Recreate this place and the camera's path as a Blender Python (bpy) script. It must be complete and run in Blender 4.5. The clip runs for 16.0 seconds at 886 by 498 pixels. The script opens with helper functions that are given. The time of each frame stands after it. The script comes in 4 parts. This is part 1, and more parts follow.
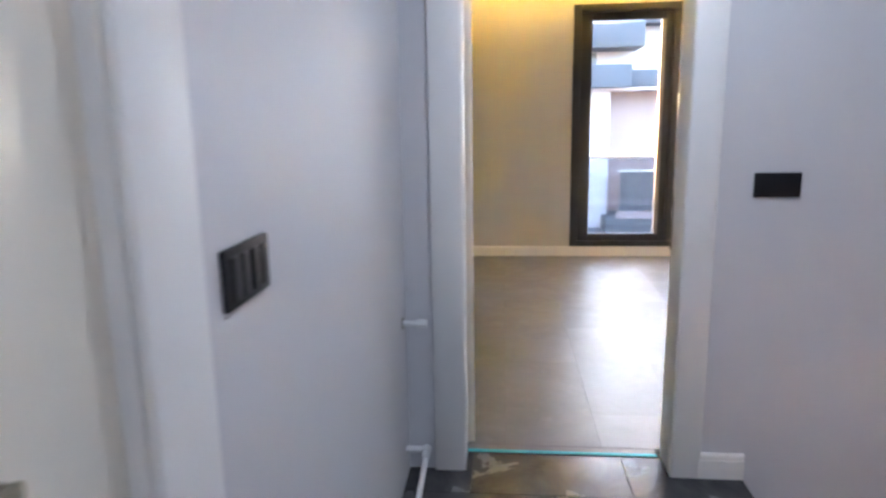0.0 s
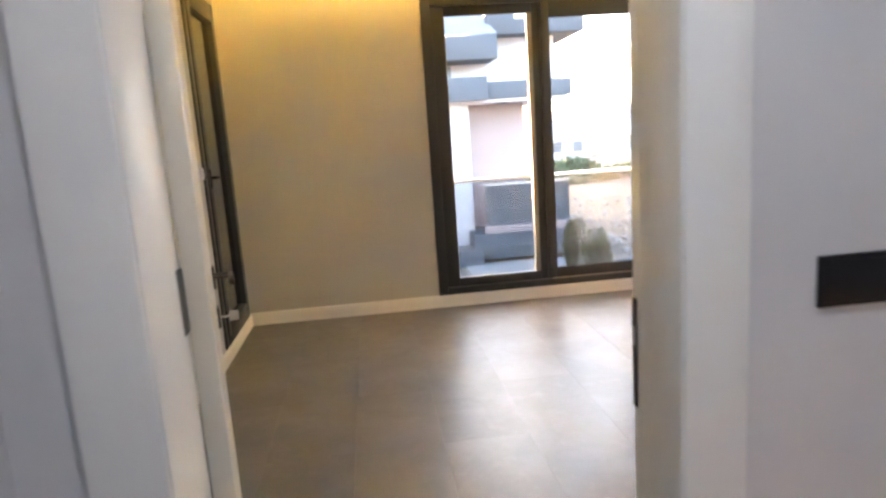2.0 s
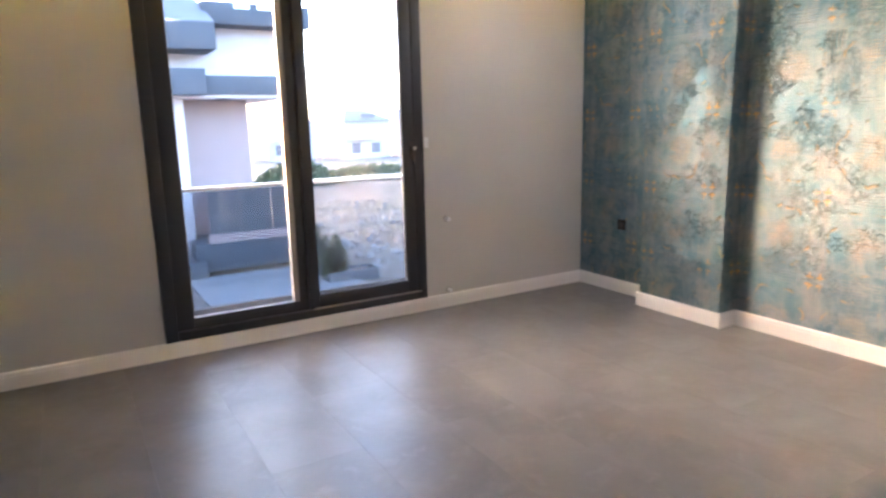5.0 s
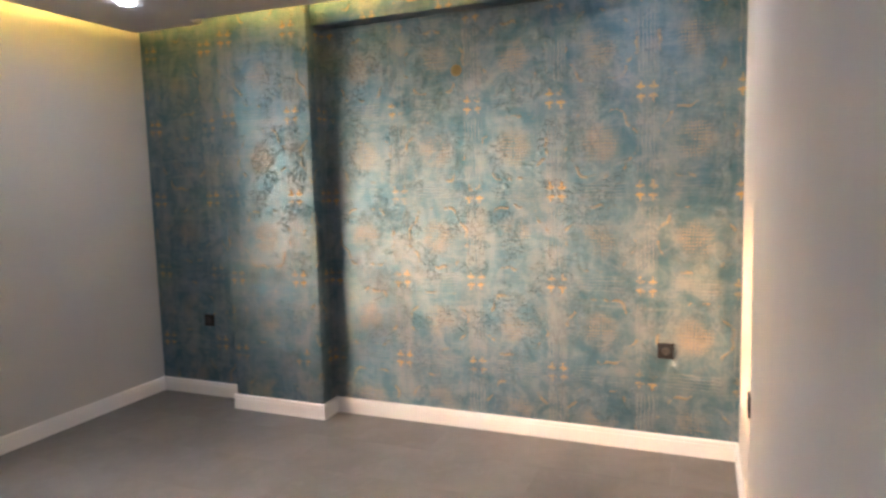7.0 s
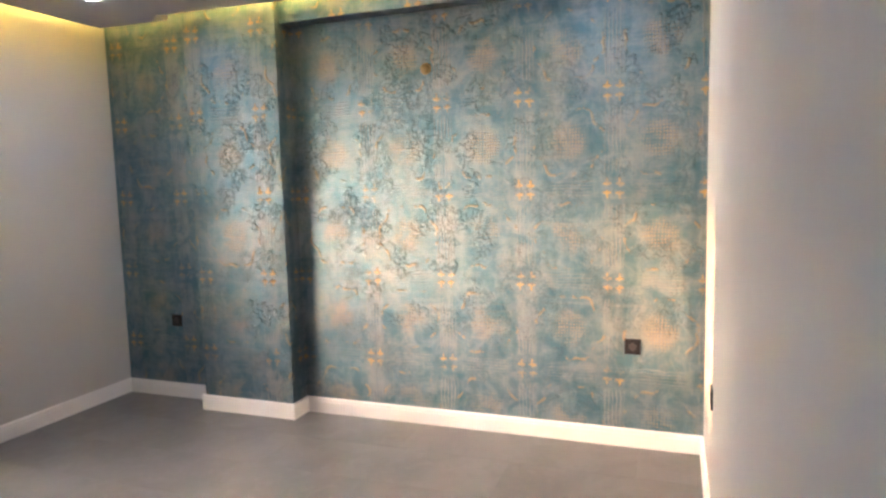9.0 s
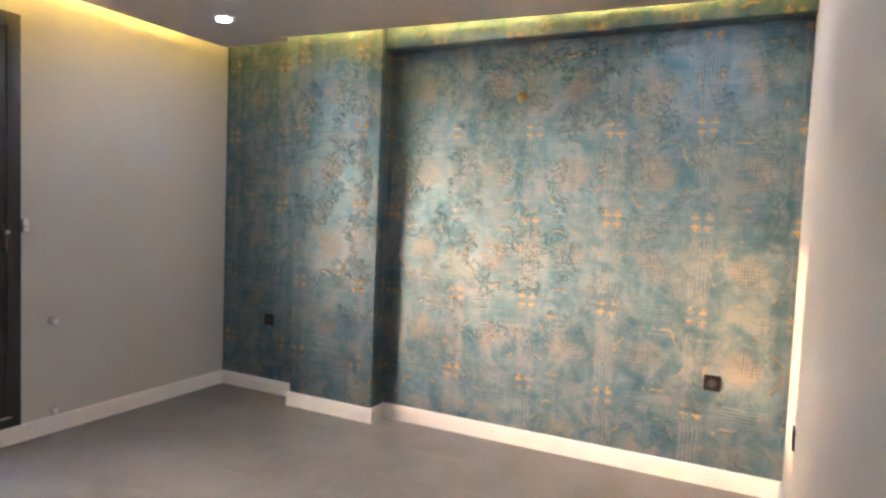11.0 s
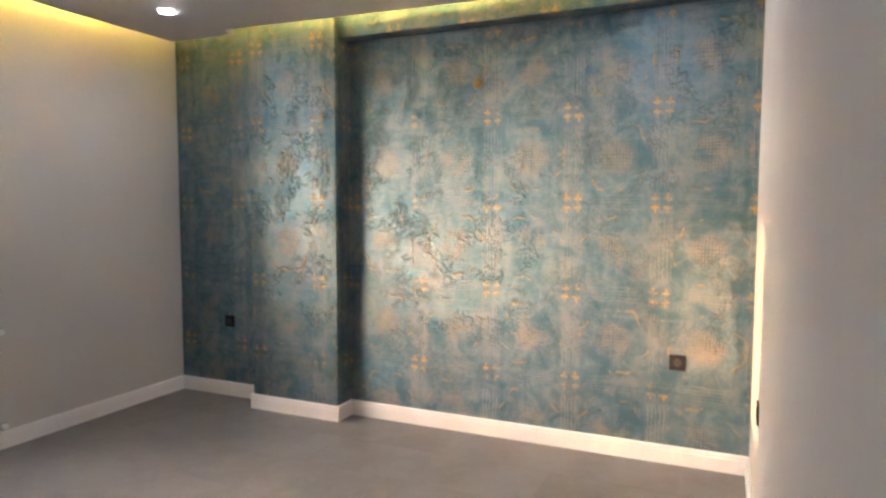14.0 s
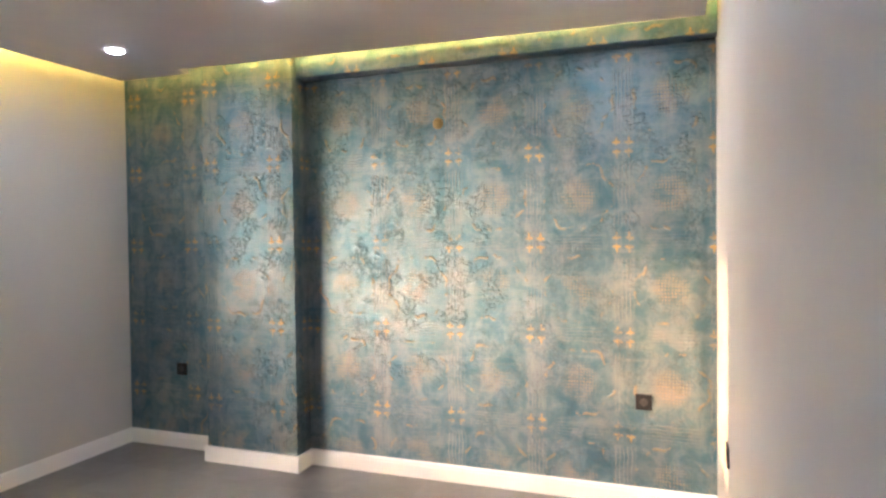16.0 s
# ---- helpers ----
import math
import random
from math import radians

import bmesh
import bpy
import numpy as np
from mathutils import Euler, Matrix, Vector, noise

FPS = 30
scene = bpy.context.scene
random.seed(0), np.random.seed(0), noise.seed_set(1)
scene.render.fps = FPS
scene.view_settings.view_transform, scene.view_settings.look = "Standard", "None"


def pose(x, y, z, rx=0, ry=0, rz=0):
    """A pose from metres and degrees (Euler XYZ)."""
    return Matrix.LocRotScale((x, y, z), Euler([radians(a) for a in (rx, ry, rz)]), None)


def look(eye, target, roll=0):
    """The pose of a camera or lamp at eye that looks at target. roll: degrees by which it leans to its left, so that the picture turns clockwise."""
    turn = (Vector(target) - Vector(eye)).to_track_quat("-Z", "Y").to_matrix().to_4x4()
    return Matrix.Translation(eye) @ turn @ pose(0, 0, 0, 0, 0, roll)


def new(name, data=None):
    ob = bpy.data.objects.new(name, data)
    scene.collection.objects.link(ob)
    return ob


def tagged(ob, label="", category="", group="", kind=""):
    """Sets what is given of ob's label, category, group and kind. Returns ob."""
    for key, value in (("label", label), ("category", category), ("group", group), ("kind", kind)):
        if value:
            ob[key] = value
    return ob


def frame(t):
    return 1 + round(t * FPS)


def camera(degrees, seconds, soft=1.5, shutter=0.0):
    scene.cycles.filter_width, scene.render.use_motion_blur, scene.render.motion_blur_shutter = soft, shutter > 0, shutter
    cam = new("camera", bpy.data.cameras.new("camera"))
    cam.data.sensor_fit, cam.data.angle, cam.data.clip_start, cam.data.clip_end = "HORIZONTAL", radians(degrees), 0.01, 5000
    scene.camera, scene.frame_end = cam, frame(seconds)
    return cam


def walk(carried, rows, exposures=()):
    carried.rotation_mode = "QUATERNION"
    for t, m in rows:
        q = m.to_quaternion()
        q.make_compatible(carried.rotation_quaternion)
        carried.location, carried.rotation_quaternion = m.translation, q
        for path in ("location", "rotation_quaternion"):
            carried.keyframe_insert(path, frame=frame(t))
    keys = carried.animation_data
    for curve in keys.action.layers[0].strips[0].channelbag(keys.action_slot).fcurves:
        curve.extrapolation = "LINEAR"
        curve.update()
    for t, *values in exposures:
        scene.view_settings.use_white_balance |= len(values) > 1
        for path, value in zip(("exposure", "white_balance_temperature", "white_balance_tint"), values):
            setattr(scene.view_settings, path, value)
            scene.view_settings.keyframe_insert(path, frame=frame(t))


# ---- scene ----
cam = camera(69.4, 16.0, soft=2.6, shutter=0.4)
PATH = [
    (0, (-0.596, -2.535, 1.365), (-0.785, -0.583, 0.976), -1.0),
    (0.5, (-0.48, -2.3, 1.348), (-0.544, -0.34, 0.953), -3.5),
    (0.8, (-0.473, -2.127, 1.34), (-0.426, -0.172, 0.921), -3.9),
    (1, (-0.494, -1.988, 1.33), (-0.378, -0.037, 0.905), -3.4),
    (1.5, (-0.49, -1.591, 1.389), (-0.264, 0.361, 1.02), -2.8),
    (2, (-0.419, -1.125, 1.403), (-0.211, 0.832, 1.05), -3.9),
    (2.5, (-0.462, -0.686, 1.376), (-0.149, 1.255, 1.007), -3.6),
    (2.9, (-0.443, -0.382, 1.382), (0.03, 1.525, 1.008), -3.5),
    (3.2, (-0.327, -0.213, 1.363), (0.239, 1.671, 1.003), -3.4),
    (5.5, (-0.382, -0.116, 1.391), (0.801, 1.457, 1.039), -0.7),
    (6, (-0.213, 0.009, 1.396), (1.213, 1.386, 1.132), -0.7),
    (6.5, (-0.146, 0.096, 1.437), (1.546, 1.142, 1.231), -1.4),
    (7, (-0.101, 0.179, 1.504), (1.739, 0.936, 1.296), -1.6),
    (7.5, (-0.067, 0.169, 1.499), (1.799, 0.862, 1.302), -1.2),
    (8, (-0.034, 0.138, 1.497), (1.836, 0.814, 1.282), -1.6),
    (10.3, (-0.225, 0.171, 1.466), (1.623, 0.922, 1.318), -0.3),
    (10.5, (-0.232, 0.163, 1.474), (1.594, 0.964, 1.324), 0.3),
    (11, (-0.261, 0.16, 1.448), (1.523, 1.055, 1.324), 2.3),
    (11.5, (-0.245, 0.145, 1.446), (1.525, 1.067, 1.314), 3.6),
    (12, (-0.25, 0.145, 1.433), (1.51, 1.086, 1.302), 4.3),
    (12.5, (-0.251, 0.153, 1.448), (1.503, 1.105, 1.309), 4.3),
    (13, (-0.22, 0.139, 1.433), (1.549, 1.061, 1.298), 4.0),
    (13.5, (-0.191, 0.111, 1.473), (1.615, 0.959, 1.341), 1.4),
    (14, (-0.186, 0.143, 1.42), (1.638, 0.951, 1.282), 0.1),
    (14.5, (-0.163, 0.16, 1.45), (1.706, 0.863, 1.331), -0.1),
    (15, (-0.143, 0.15, 1.495), (1.741, 0.815, 1.403), -0.2),
    (15.5, (-0.157, 0.19, 1.481), (1.723, 0.869, 1.407), 0.1),
    (16, (-0.137, 0.198, 1.481), (1.741, 0.882, 1.438), -0.7),
]
EXPOSURES = [(0, 6.15, 5900, 14), (0.7, 6.22, 6150, 14), (1.5, 6.2, 6650, 13), (2.0, 6.0, 6700, 13), (2.5, 5.75, 6750, 15), (3.2, 5.55, 6100, 15), (5.5, 5.45, 5400, 16), (7, 5.05, 5300, 14), (8, 5.35, 5200, 14), (10.4, 5.35, 5200, 13), (11.5, 5.06, 5350, 14), (13, 5.05, 5350, 14), (14.5, 5.17, 5250, 13), (15, 5.35, 5200, 13), (16, 5.4, 5150, 12)]
walk(cam, [(t, look(eye, target, roll)) for t, eye, target, roll in PATH], EXPOSURES)

# ---- world, sun, light levels ----
SUN_AZ, SUN_EL = radians(-31.7), radians(5.5)   # the sun stands beyond the window, to the left of straight ahead
to_sun = Vector((math.sin(SUN_AZ) * math.cos(SUN_EL), math.cos(SUN_AZ) * math.cos(SUN_EL), math.sin(SUN_EL)))
world = bpy.data.worlds.new("sky")
scene.world = world
world.use_nodes = True
sky = world.node_tree.nodes.new("ShaderNodeTexSky")
sky.sky_type, sky.sun_disc = "NISHITA", False
sky.sun_elevation, sky.sun_rotation = SUN_EL, SUN_AZ
sky.air_density, sky.dust_density, sky.ozone_density = 0.5, 3.5, 0.4
world.node_tree.links.new(sky.outputs[0], world.node_tree.nodes["Background"].inputs[0])
world.node_tree.nodes["Background"].inputs[1].default_value = 0.115
sun = new("sun", bpy.data.lights.new("sun", "SUN"))
sun.data.energy, sun.data.angle, sun.data.color = 0.36, radians(0.53), (1.0, 0.43, 0.15)
sun.matrix_world = look(to_sun * 40, (0, 0, 0))
LED, SPOT, HALL, STEP = 6.8, 12.0, 15.0, 1.2

# ---- materials ----
class Graph:
    """Short hand for a node material."""
    def __init__(self, name, rough=0.5, metal=0.0, spec=0.5):
        self.mat = bpy.data.materials.new(name)
        self.mat.use_nodes = True
        self.nt = self.mat.node_tree
        self.b = self.nt.nodes["Principled BSDF"]
        self.b.inputs["Roughness"].default_value = rough
        self.b.inputs["Metallic"].default_value = metal
        self.b.inputs["Specular IOR Level"].default_value = spec
        self.co = self.nt.nodes.new("ShaderNodeTexCoord").outputs["Object"]

    def put(self, value, socket):
        if isinstance(value, bpy.types.NodeSocket):
            self.nt.links.new(value, socket)
        else:
            socket.default_value = value

    def m(self, op, a, b=0.0, c=None, clamp=False):
        n = self.nt.nodes.new("ShaderNodeMath")
        n.operation, n.use_clamp = op, clamp
        self.put(a, n.inputs[0])
        self.put(b, n.inputs[1])
        if c is not None:
            self.put(c, n.inputs[2])
        return n.outputs[0]

    def noise(self, scale, detail=4.0, rough=0.55, distort=0.0, co=None):
        n = self.nt.nodes.new("ShaderNodeTexNoise")
        self.put(co or self.co, n.inputs["Vector"])
        n.inputs["Scale"].default_value, n.inputs["Detail"].default_value = scale, detail
        n.inputs["Roughness"].default_value, n.inputs["Distortion"].default_value = rough, distort
        return n.outputs["Fac"]

    def step(self, v, lo, hi, a=0.0, b=1.0):
        n = self.nt.nodes.new("ShaderNodeMapRange")
        n.interpolation_type = "SMOOTHSTEP"
        self.put(v, n.inputs[0])
        n.inputs[1].default_value, n.inputs[2].default_value = lo, hi
        n.inputs[3].default_value, n.inputs[4].default_value = a, b
        return n.outputs[0]

    def mix(self, f, a, b, mode="MIX"):
        n = self.nt.nodes.new("ShaderNodeMix")
        n.data_type, n.blend_type = "RGBA", mode
        self.put(f, n.inputs[0])
        for v, s in ((a, n.inputs[6]), (b, n.inputs[7])):
            self.put((*v, 1.0) if isinstance(v, tuple) and len(v) == 3 else v, s)
        return n.outputs[2]

    def scaled(self, sx, sy, sz):
        n = self.nt.nodes.new("ShaderNodeMapping")
        self.put(self.co, n.inputs[0])
        n.inputs["Scale"].default_value = (sx, sy, sz)
        return n.outputs[0]

    def done(self, colour, bump=None, depth=0.002, rough=None):
        self.put((*colour, 1.0) if isinstance(colour, tuple) else colour, self.b.inputs["Base Color"])
        if rough is not None:
            self.put(rough, self.b.inputs["Roughness"])
        if bump is not None:
            n = self.nt.nodes.new("ShaderNodeBump")
            n.inputs["Distance"].default_value, n.inputs["Strength"].default_value = depth, 1.0
            self.put(bump, n.inputs["Height"])
            self.put(n.outputs[0], self.b.inputs["Normal"])
        return self.mat


def plain(name, colour, rough=0.5, metal=0.0, vary=0.12, grain=60.0, depth=0.0004, spec=0.5, smear=0.06):
    """A painted, moulded or metal surface: faint blotches, fine grain and smears in the gloss."""
    g = Graph(name, rough, metal, spec)
    blot, fine = g.noise(1.7, 2), g.noise(grain, 3)
    dark = tuple(c * (1 - vary) for c in colour)
    light = tuple(min(1.0, c * (1 + vary)) for c in colour)
    f = g.m("ADD", g.m("MULTIPLY", g.step(blot, 0.3, 0.7), 0.7), g.m("MULTIPLY", fine, 0.3))
    return g.done(g.mix(f, dark, light), fine, depth, g.step(g.noise(7, 4), 0.25, 0.75, rough * (1 - smear), min(1.0, rough * (1 + smear))))


def glowing(name, colour, power):
    mat = bpy.data.materials.new(name)
    mat.use_nodes = True
    b = mat.node_tree.nodes["Principled BSDF"]
    b.inputs["Base Color"].default_value = (*colour, 1)
    b.inputs["Emission Color"].default_value, b.inputs["Emission Strength"].default_value = (*colour, 1), power
    return mat


def glass(name, colour=(1, 1, 1), rough=0.0, ior=1.45):
    mat = bpy.data.materials.new(name)
    mat.use_nodes = True
    b = mat.node_tree.nodes["Principled BSDF"]
    b.inputs["Base Color"].default_value = (*colour, 1)
    b.inputs["Roughness"].default_value, b.inputs["IOR"].default_value = rough, ior
    b.inputs["Transmission Weight"].default_value = 1.0
    return mat


def wallpaper_material():
    """Distressed teal paper with beige fields, gold crosses at the knots of a grid, combed lines and embossed rosettes."""
    g = Graph("teal_gold_wallpaper", 0.5, 0.82, 0.5)
    sep = g.nt.nodes.new("ShaderNodeSeparateXYZ")
    g.put(g.co, sep.inputs[0])
    x, y, z = sep.outputs
    wob = g.m("MULTIPLY", g.m("SUBTRACT", g.noise(9, 3), 0.5), 0.05)
    u = g.m("ADD", g.m("DIVIDE", g.m("SUBTRACT", g.m("ADD", x, y), 3.45 + 1.917), 0.484), wob)
    v = g.m("ADD", g.m("DIVIDE", g.m("SUBTRACT", z, 0.916), 0.514), wob)
    fu, fv = g.m("SUBTRACT", u, g.m("ROUND", u)), g.m("SUBTRACT", v, g.m("ROUND", v))
    au, av = g.m("ABSOLUTE", fu), g.m("ABSOLUTE", fv)
    cu, cv = g.m("SUBTRACT", 0.5, au), g.m("SUBTRACT", 0.5, av)   # from the middle of a field
    r = g.m("SQRT", g.m("ADD", g.m("MULTIPLY", cu, cu), g.m("MULTIPLY", cv, cv)))

    def spot(a, b, a0, b0, ra, rb):
        p = g.m("DIVIDE", g.m("SUBTRACT", a, a0), ra)
        q = g.m("DIVIDE", g.m("SUBTRACT", b, b0), rb)
        return g.step(g.m("ADD", g.m("MULTIPLY", p, p), g.m("MULTIPLY", q, q)), 1.25, 0.55)

    worn = g.noise(7.0, 6, 0.65, 0.6)
    patch = g.noise(4.6, 6, 0.66, 0.6)
    fleck = g.noise(48, 5, 0.7, 0.5)
    ticks = g.m("MAXIMUM", spot(au, av, 0.066, 0.048, 0.050, 0.019), spot(au, av, 0.066, 0.066, 0.013, 0.050))
    gold = g.m("MULTIPLY", ticks, g.step(g.m("ADD", worn, g.m("MULTIPLY", fleck, 0.3)), 0.46, 0.84))
    petal = g.m("SINE", g.m("MULTIPLY", g.m("ARCTAN2", cv, cu), 8.0))
    ringr = g.m("SUBTRACT", r, g.m("MULTIPLY", petal, 0.026))
    ring = g.m("MULTIPLY", g.step(g.m("ABSOLUTE", g.m("SUBTRACT", ringr, 0.37)), 0.024, 0.007), g.step(g.noise(9, 5, 0.65, 0.3), 0.50, 0.60))
    comb_v = g.m("MULTIPLY", g.step(g.m("SINE", g.m("MULTIPLY", fu, 150.0)), 0.35, 0.9), g.m("MULTIPLY", g.step(au, 0.125, 0.10), g.step(av, 0.15, 0.2)))
    comb_h = g.m("MULTIPLY", g.step(g.m("SINE", g.m("MULTIPLY", fv, 180.0)), 0.4, 0.9), g.m("MULTIPLY", g.step(av, 0.10, 0.08), g.step(au, 0.2, 0.27)))
    comb = g.m("MULTIPLY", g.m("MAXIMUM", comb_v, g.m("MULTIPLY", comb_h, 0.7)), g.step(g.noise(4.2, 4), 0.36, 0.58))
    weave = g.m("MULTIPLY", g.m("SINE", g.m("MULTIPLY", g.m("ADD", fu, fv), 95.0)), g.m("SINE", g.m("MULTIPLY", g.m("SUBTRACT", fu, fv), 95.0)))
    disc = g.m("MULTIPLY", g.step(r, 0.25, 0.12), g.step(patch, 0.36, 0.56))
    rose = g.m("MULTIPLY", g.step(weave, 0.05, 0.5), disc)
    # blue rails either side of the combed bands, and blue lines through the knots
    rail = g.m("MAXIMUM", g.step(g.m("ABSOLUTE", g.m("SUBTRACT", au, 0.155)), 0.04, 0.015), g.m("MULTIPLY", g.step(g.m("ABSOLUTE", g.m("SUBTRACT", av, 0.13)), 0.04, 0.015), 0.7))
    rail = g.m("MAXIMUM", rail, g.m("MAXIMUM", g.step(au, 0.022, 0.01), g.step(av, 0.02, 0.01)))
    rail = g.m("MULTIPLY", rail, g.step(g.noise(5.2, 5, 0.6, 0.4), 0.44, 0.62))
    crack = g.m("MULTIPLY", g.step(g.m("ABSOLUTE", g.m("SUBTRACT", g.noise(34, 5, 0.6, 0.9), 0.5)), 0.03, 0.006), g.step(g.noise(3.1, 3), 0.52, 0.66))
    smear = g.noise(1.0, 6, 0.62, 0.3, g.scaled(13, 13, 2.0))
    drag = g.noise(1.0, 5, 0.6, 0.4, g.scaled(2.2, 2.2, 16))
    base = g.mix(g.step(worn, 0.35, 0.68), (0.088, 0.162, 0.212), (0.195, 0.265, 0.295))
    base = g.mix(g.m("MULTIPLY", g.step(smear, 0.45, 0.7), 0.42), base, (0.058, 0.130, 0.170))
    base = g.mix(g.m("MULTIPLY", g.step(drag, 0.5, 0.72), 0.4), base, (0.28, 0.305, 0.30))
    base = g.mix(g.m("MULTIPLY", g.step(g.m("MULTIPLY_ADD", worn, 0.4, g.m("MULTIPLY", patch, 0.7)), 0.46, 0.72), 0.45), base, (0.33, 0.32, 0.30))
    base = g.mix(g.m("MULTIPLY", g.m("MULTIPLY", g.step(au, 0.13, 0.09), g.step(worn, 0.34, 0.52)), 0.16), base, (0.34, 0.32, 0.29))
    base = g.mix(g.m("MULTIPLY", disc, 0.22), base, (0.35, 0.305, 0.25))
    base = g.mix(g.m("MULTIPLY", rail, 0.34), base, (0.070, 0.155, 0.205))
    base = g.mix(g.m("MULTIPLY", comb, 0.36), base, (0.40, 0.38, 0.345))
    base = g.mix(g.m("MULTIPLY", rose, 0.62), base, (0.40, 0.31, 0.20))
    base = g.mix(g.m("MULTIPLY", ring, 0.5), base, (0.48, 0.31, 0.12))
    base = g.mix(g.m("MULTIPLY", g.step(fleck, 0.56, 0.70), 0.30), base, (0.085, 0.13, 0.145))
    base = g.mix(g.m("MULTIPLY", crack, 0.4), base, (0.05, 0.07, 0.08))
    chips = g.m("MULTIPLY", g.step(g.noise(22, 4, 0.55, 1.6), 0.45, 0.57), g.step(g.noise(5.0, 3), 0.50, 0.62))
    # crevice shade painted dark along the edges of the raised chips
    edge_shade = g.m("MULTIPLY", chips, g.m("SUBTRACT", 1.0, chips))
    base = g.mix(g.m("MULTIPLY", edge_shade, 0.8), base, (0.07, 0.095, 0.10))
    base = g.mix(g.m("MULTIPLY", gold, 0.85), base, (0.60, 0.36, 0.11))
    high = g.m("ADD", g.m("ADD", g.m("MULTIPLY", comb, 0.35), g.m("MULTIPLY", rose, 0.45)), g.m("ADD", g.m("MULTIPLY", ring, 0.5), g.m("MULTIPLY", gold, 0.4)))
    high = g.m("ADD", high, g.m("ADD", chips, g.m("ADD", g.m("MULTIPLY", fleck, 0.25), g.m("MULTIPLY", crack, -0.3))))
    return g.done(base, high, 0.0075, g.step(worn, 0.3, 0.7, 0.47, 0.58))


def laminate_material():
    """Grey-brown concrete-look laminate; each board a little its own."""
    g = Graph("grey_laminate", 0.42, 0.0, 0.6)
    rnd = g.nt.nodes.new("ShaderNodeObjectInfo").outputs["Random"]
    shift = g.nt.nodes.new("ShaderNodeVectorMath")
    shift.operation = "ADD"
    comb = g.nt.nodes.new("ShaderNodeCombineXYZ")
    for s in comb.inputs:
        g.put(g.m("MULTIPLY", rnd, 37.0), s)
    g.put(g.co, shift.inputs[0])
    g.put(comb.outputs[0], shift.inputs[1])
    co = shift.outputs[0]
    cloud, mid, fine = g.noise(2.2, 6, 0.6, 0.5, co), g.noise(9, 5, 0.6, 0.4, co), g.noise(160, 3, 0.6, 0, co)
    c = g.mix(g.step(cloud, 0.3, 0.7), (0.132, 0.121, 0.111), (0.182, 0.168, 0.155))
    c = g.mix(g.m("MULTIPLY", g.step(mid, 0.5, 0.75), 0.5), c, (0.225, 0.212, 0.197))
    c = g.mix(g.m("MULTIPLY", g.step(fine, 0.55, 0.7), 0.25), c, (0.09, 0.083, 0.076))
    g.b.inputs["Coat Weight"].default_value, g.b.inputs["Coat Roughness"].default_value, g.b.inputs["Coat IOR"].default_value = 0.22, 0.48, 1.5
    return g.done(c, g.m("ADD", g.m("MULTIPLY", fine, 0.4), mid), 0.0004, g.step(mid, 0.3, 0.7, 0.38, 0.48))


def slate_material():
    g = Graph("dark_slate_tile", 0.22, 0.0, 0.5)
    rnd = g.nt.nodes.new("ShaderNodeObjectInfo").outputs["Random"]
    cloud, fine = g.noise(3.5, 6, 0.6, 0.8), g.noise(40, 5)
    c = g.mix(g.step(g.m("ADD", cloud, g.m("MULTIPLY", g.m("SUBTRACT", rnd, 0.5), 0.2)), 0.3, 0.7), (0.030, 0.030, 0.034), (0.075, 0.072, 0.072))
    return g.done(c, fine, 0.0006, g.step(cloud, 0.3, 0.7, 0.16, 0.3))


def rubble_material():
    g = Graph("dry_rubble", 0.95, 0.0, 0.2)
    c = g.mix(g.step(g.noise(0.35, 6), 0.35, 0.65), (0.21, 0.175, 0.14), (0.31, 0.27, 0.23))
    c = g.mix(g.m("MULTIPLY", g.step(g.noise(2.2, 6, 0.7), 0.5, 0.68), 0.6), c, (0.46, 0.43, 0.40))
    c = g.mix(g.m("MULTIPLY", g.step(g.noise(0.12, 4), 0.56, 0.66), 0.6), c, (0.09, 0.11, 0.05))
    return g.done(c, g.noise(4, 6, 0.75), 0.25)


PAPER = wallpaper_material()
LAMINATE = laminate_material()
SLATE = slate_material()
GREIGE = plain("greige_wallcover", (0.53, 0.51, 0.465), 0.62, vary=0.03, grain=220, depth=0.0006)
HALLWALL = plain("cool_white_paint", (0.62, 0.615, 0.63), 0.5, vary=0.02, grain=220, depth=0.0005, smear=0.02)
CEILING = plain("ceiling_paint", (0.50, 0.475, 0.475), 0.7, vary=0.03, grain=90)
WHITE = plain("white_lacquer", (0.80, 0.79, 0.77), 0.42, vary=0.012, grain=200, depth=0.00005, smear=0.01)
SKIRT = plain("white_skirting", (0.80, 0.775, 0.74), 0.34, vary=0.04, grain=40, depth=0.0003)
CREAM = plain("cream_door_lacquer", (0.74, 0.69, 0.59), 0.3, vary=0.012, grain=200, depth=0.00005, smear=0.01)
ANTHRACITE = plain("anthracite_aluminium", (0.030, 0.030, 0.034), 0.38, vary=0.2, grain=300, depth=0.0002)
# paler than the frame: window glare on the beads is in this colour
BEAD = plain("pale_aluminium_glare", (0.27, 0.24, 0.215), 0.5, vary=0.06)
GASKET = plain("rubber_gasket", (0.012, 0.012, 0.012), 0.7)
SILVER = plain("brushed_silver", (0.62, 0.61, 0.59), 0.32, 1.0, vary=0.1)
NICKEL = plain("dark_nickel", (0.10, 0.09, 0.08), 0.35, 1.0)
BRASS = plain("aged_brass", (0.24, 0.18, 0.08), 0.5, 1.0, vary=0.2)
BLACK = plain("black_plastic", (0.010, 0.010, 0.012), 0.42, vary=0.2, spec=0.25)
BLACK_IN = plain("black_socket_well", (0.02, 0.018, 0.017), 0.5)
PVC = plain("white_pipe_plastic", (0.75, 0.75, 0.75), 0.35)
TAPE = plain("turquoise_tape", (0.05, 0.50, 0.55), 0.45, vary=0.15)
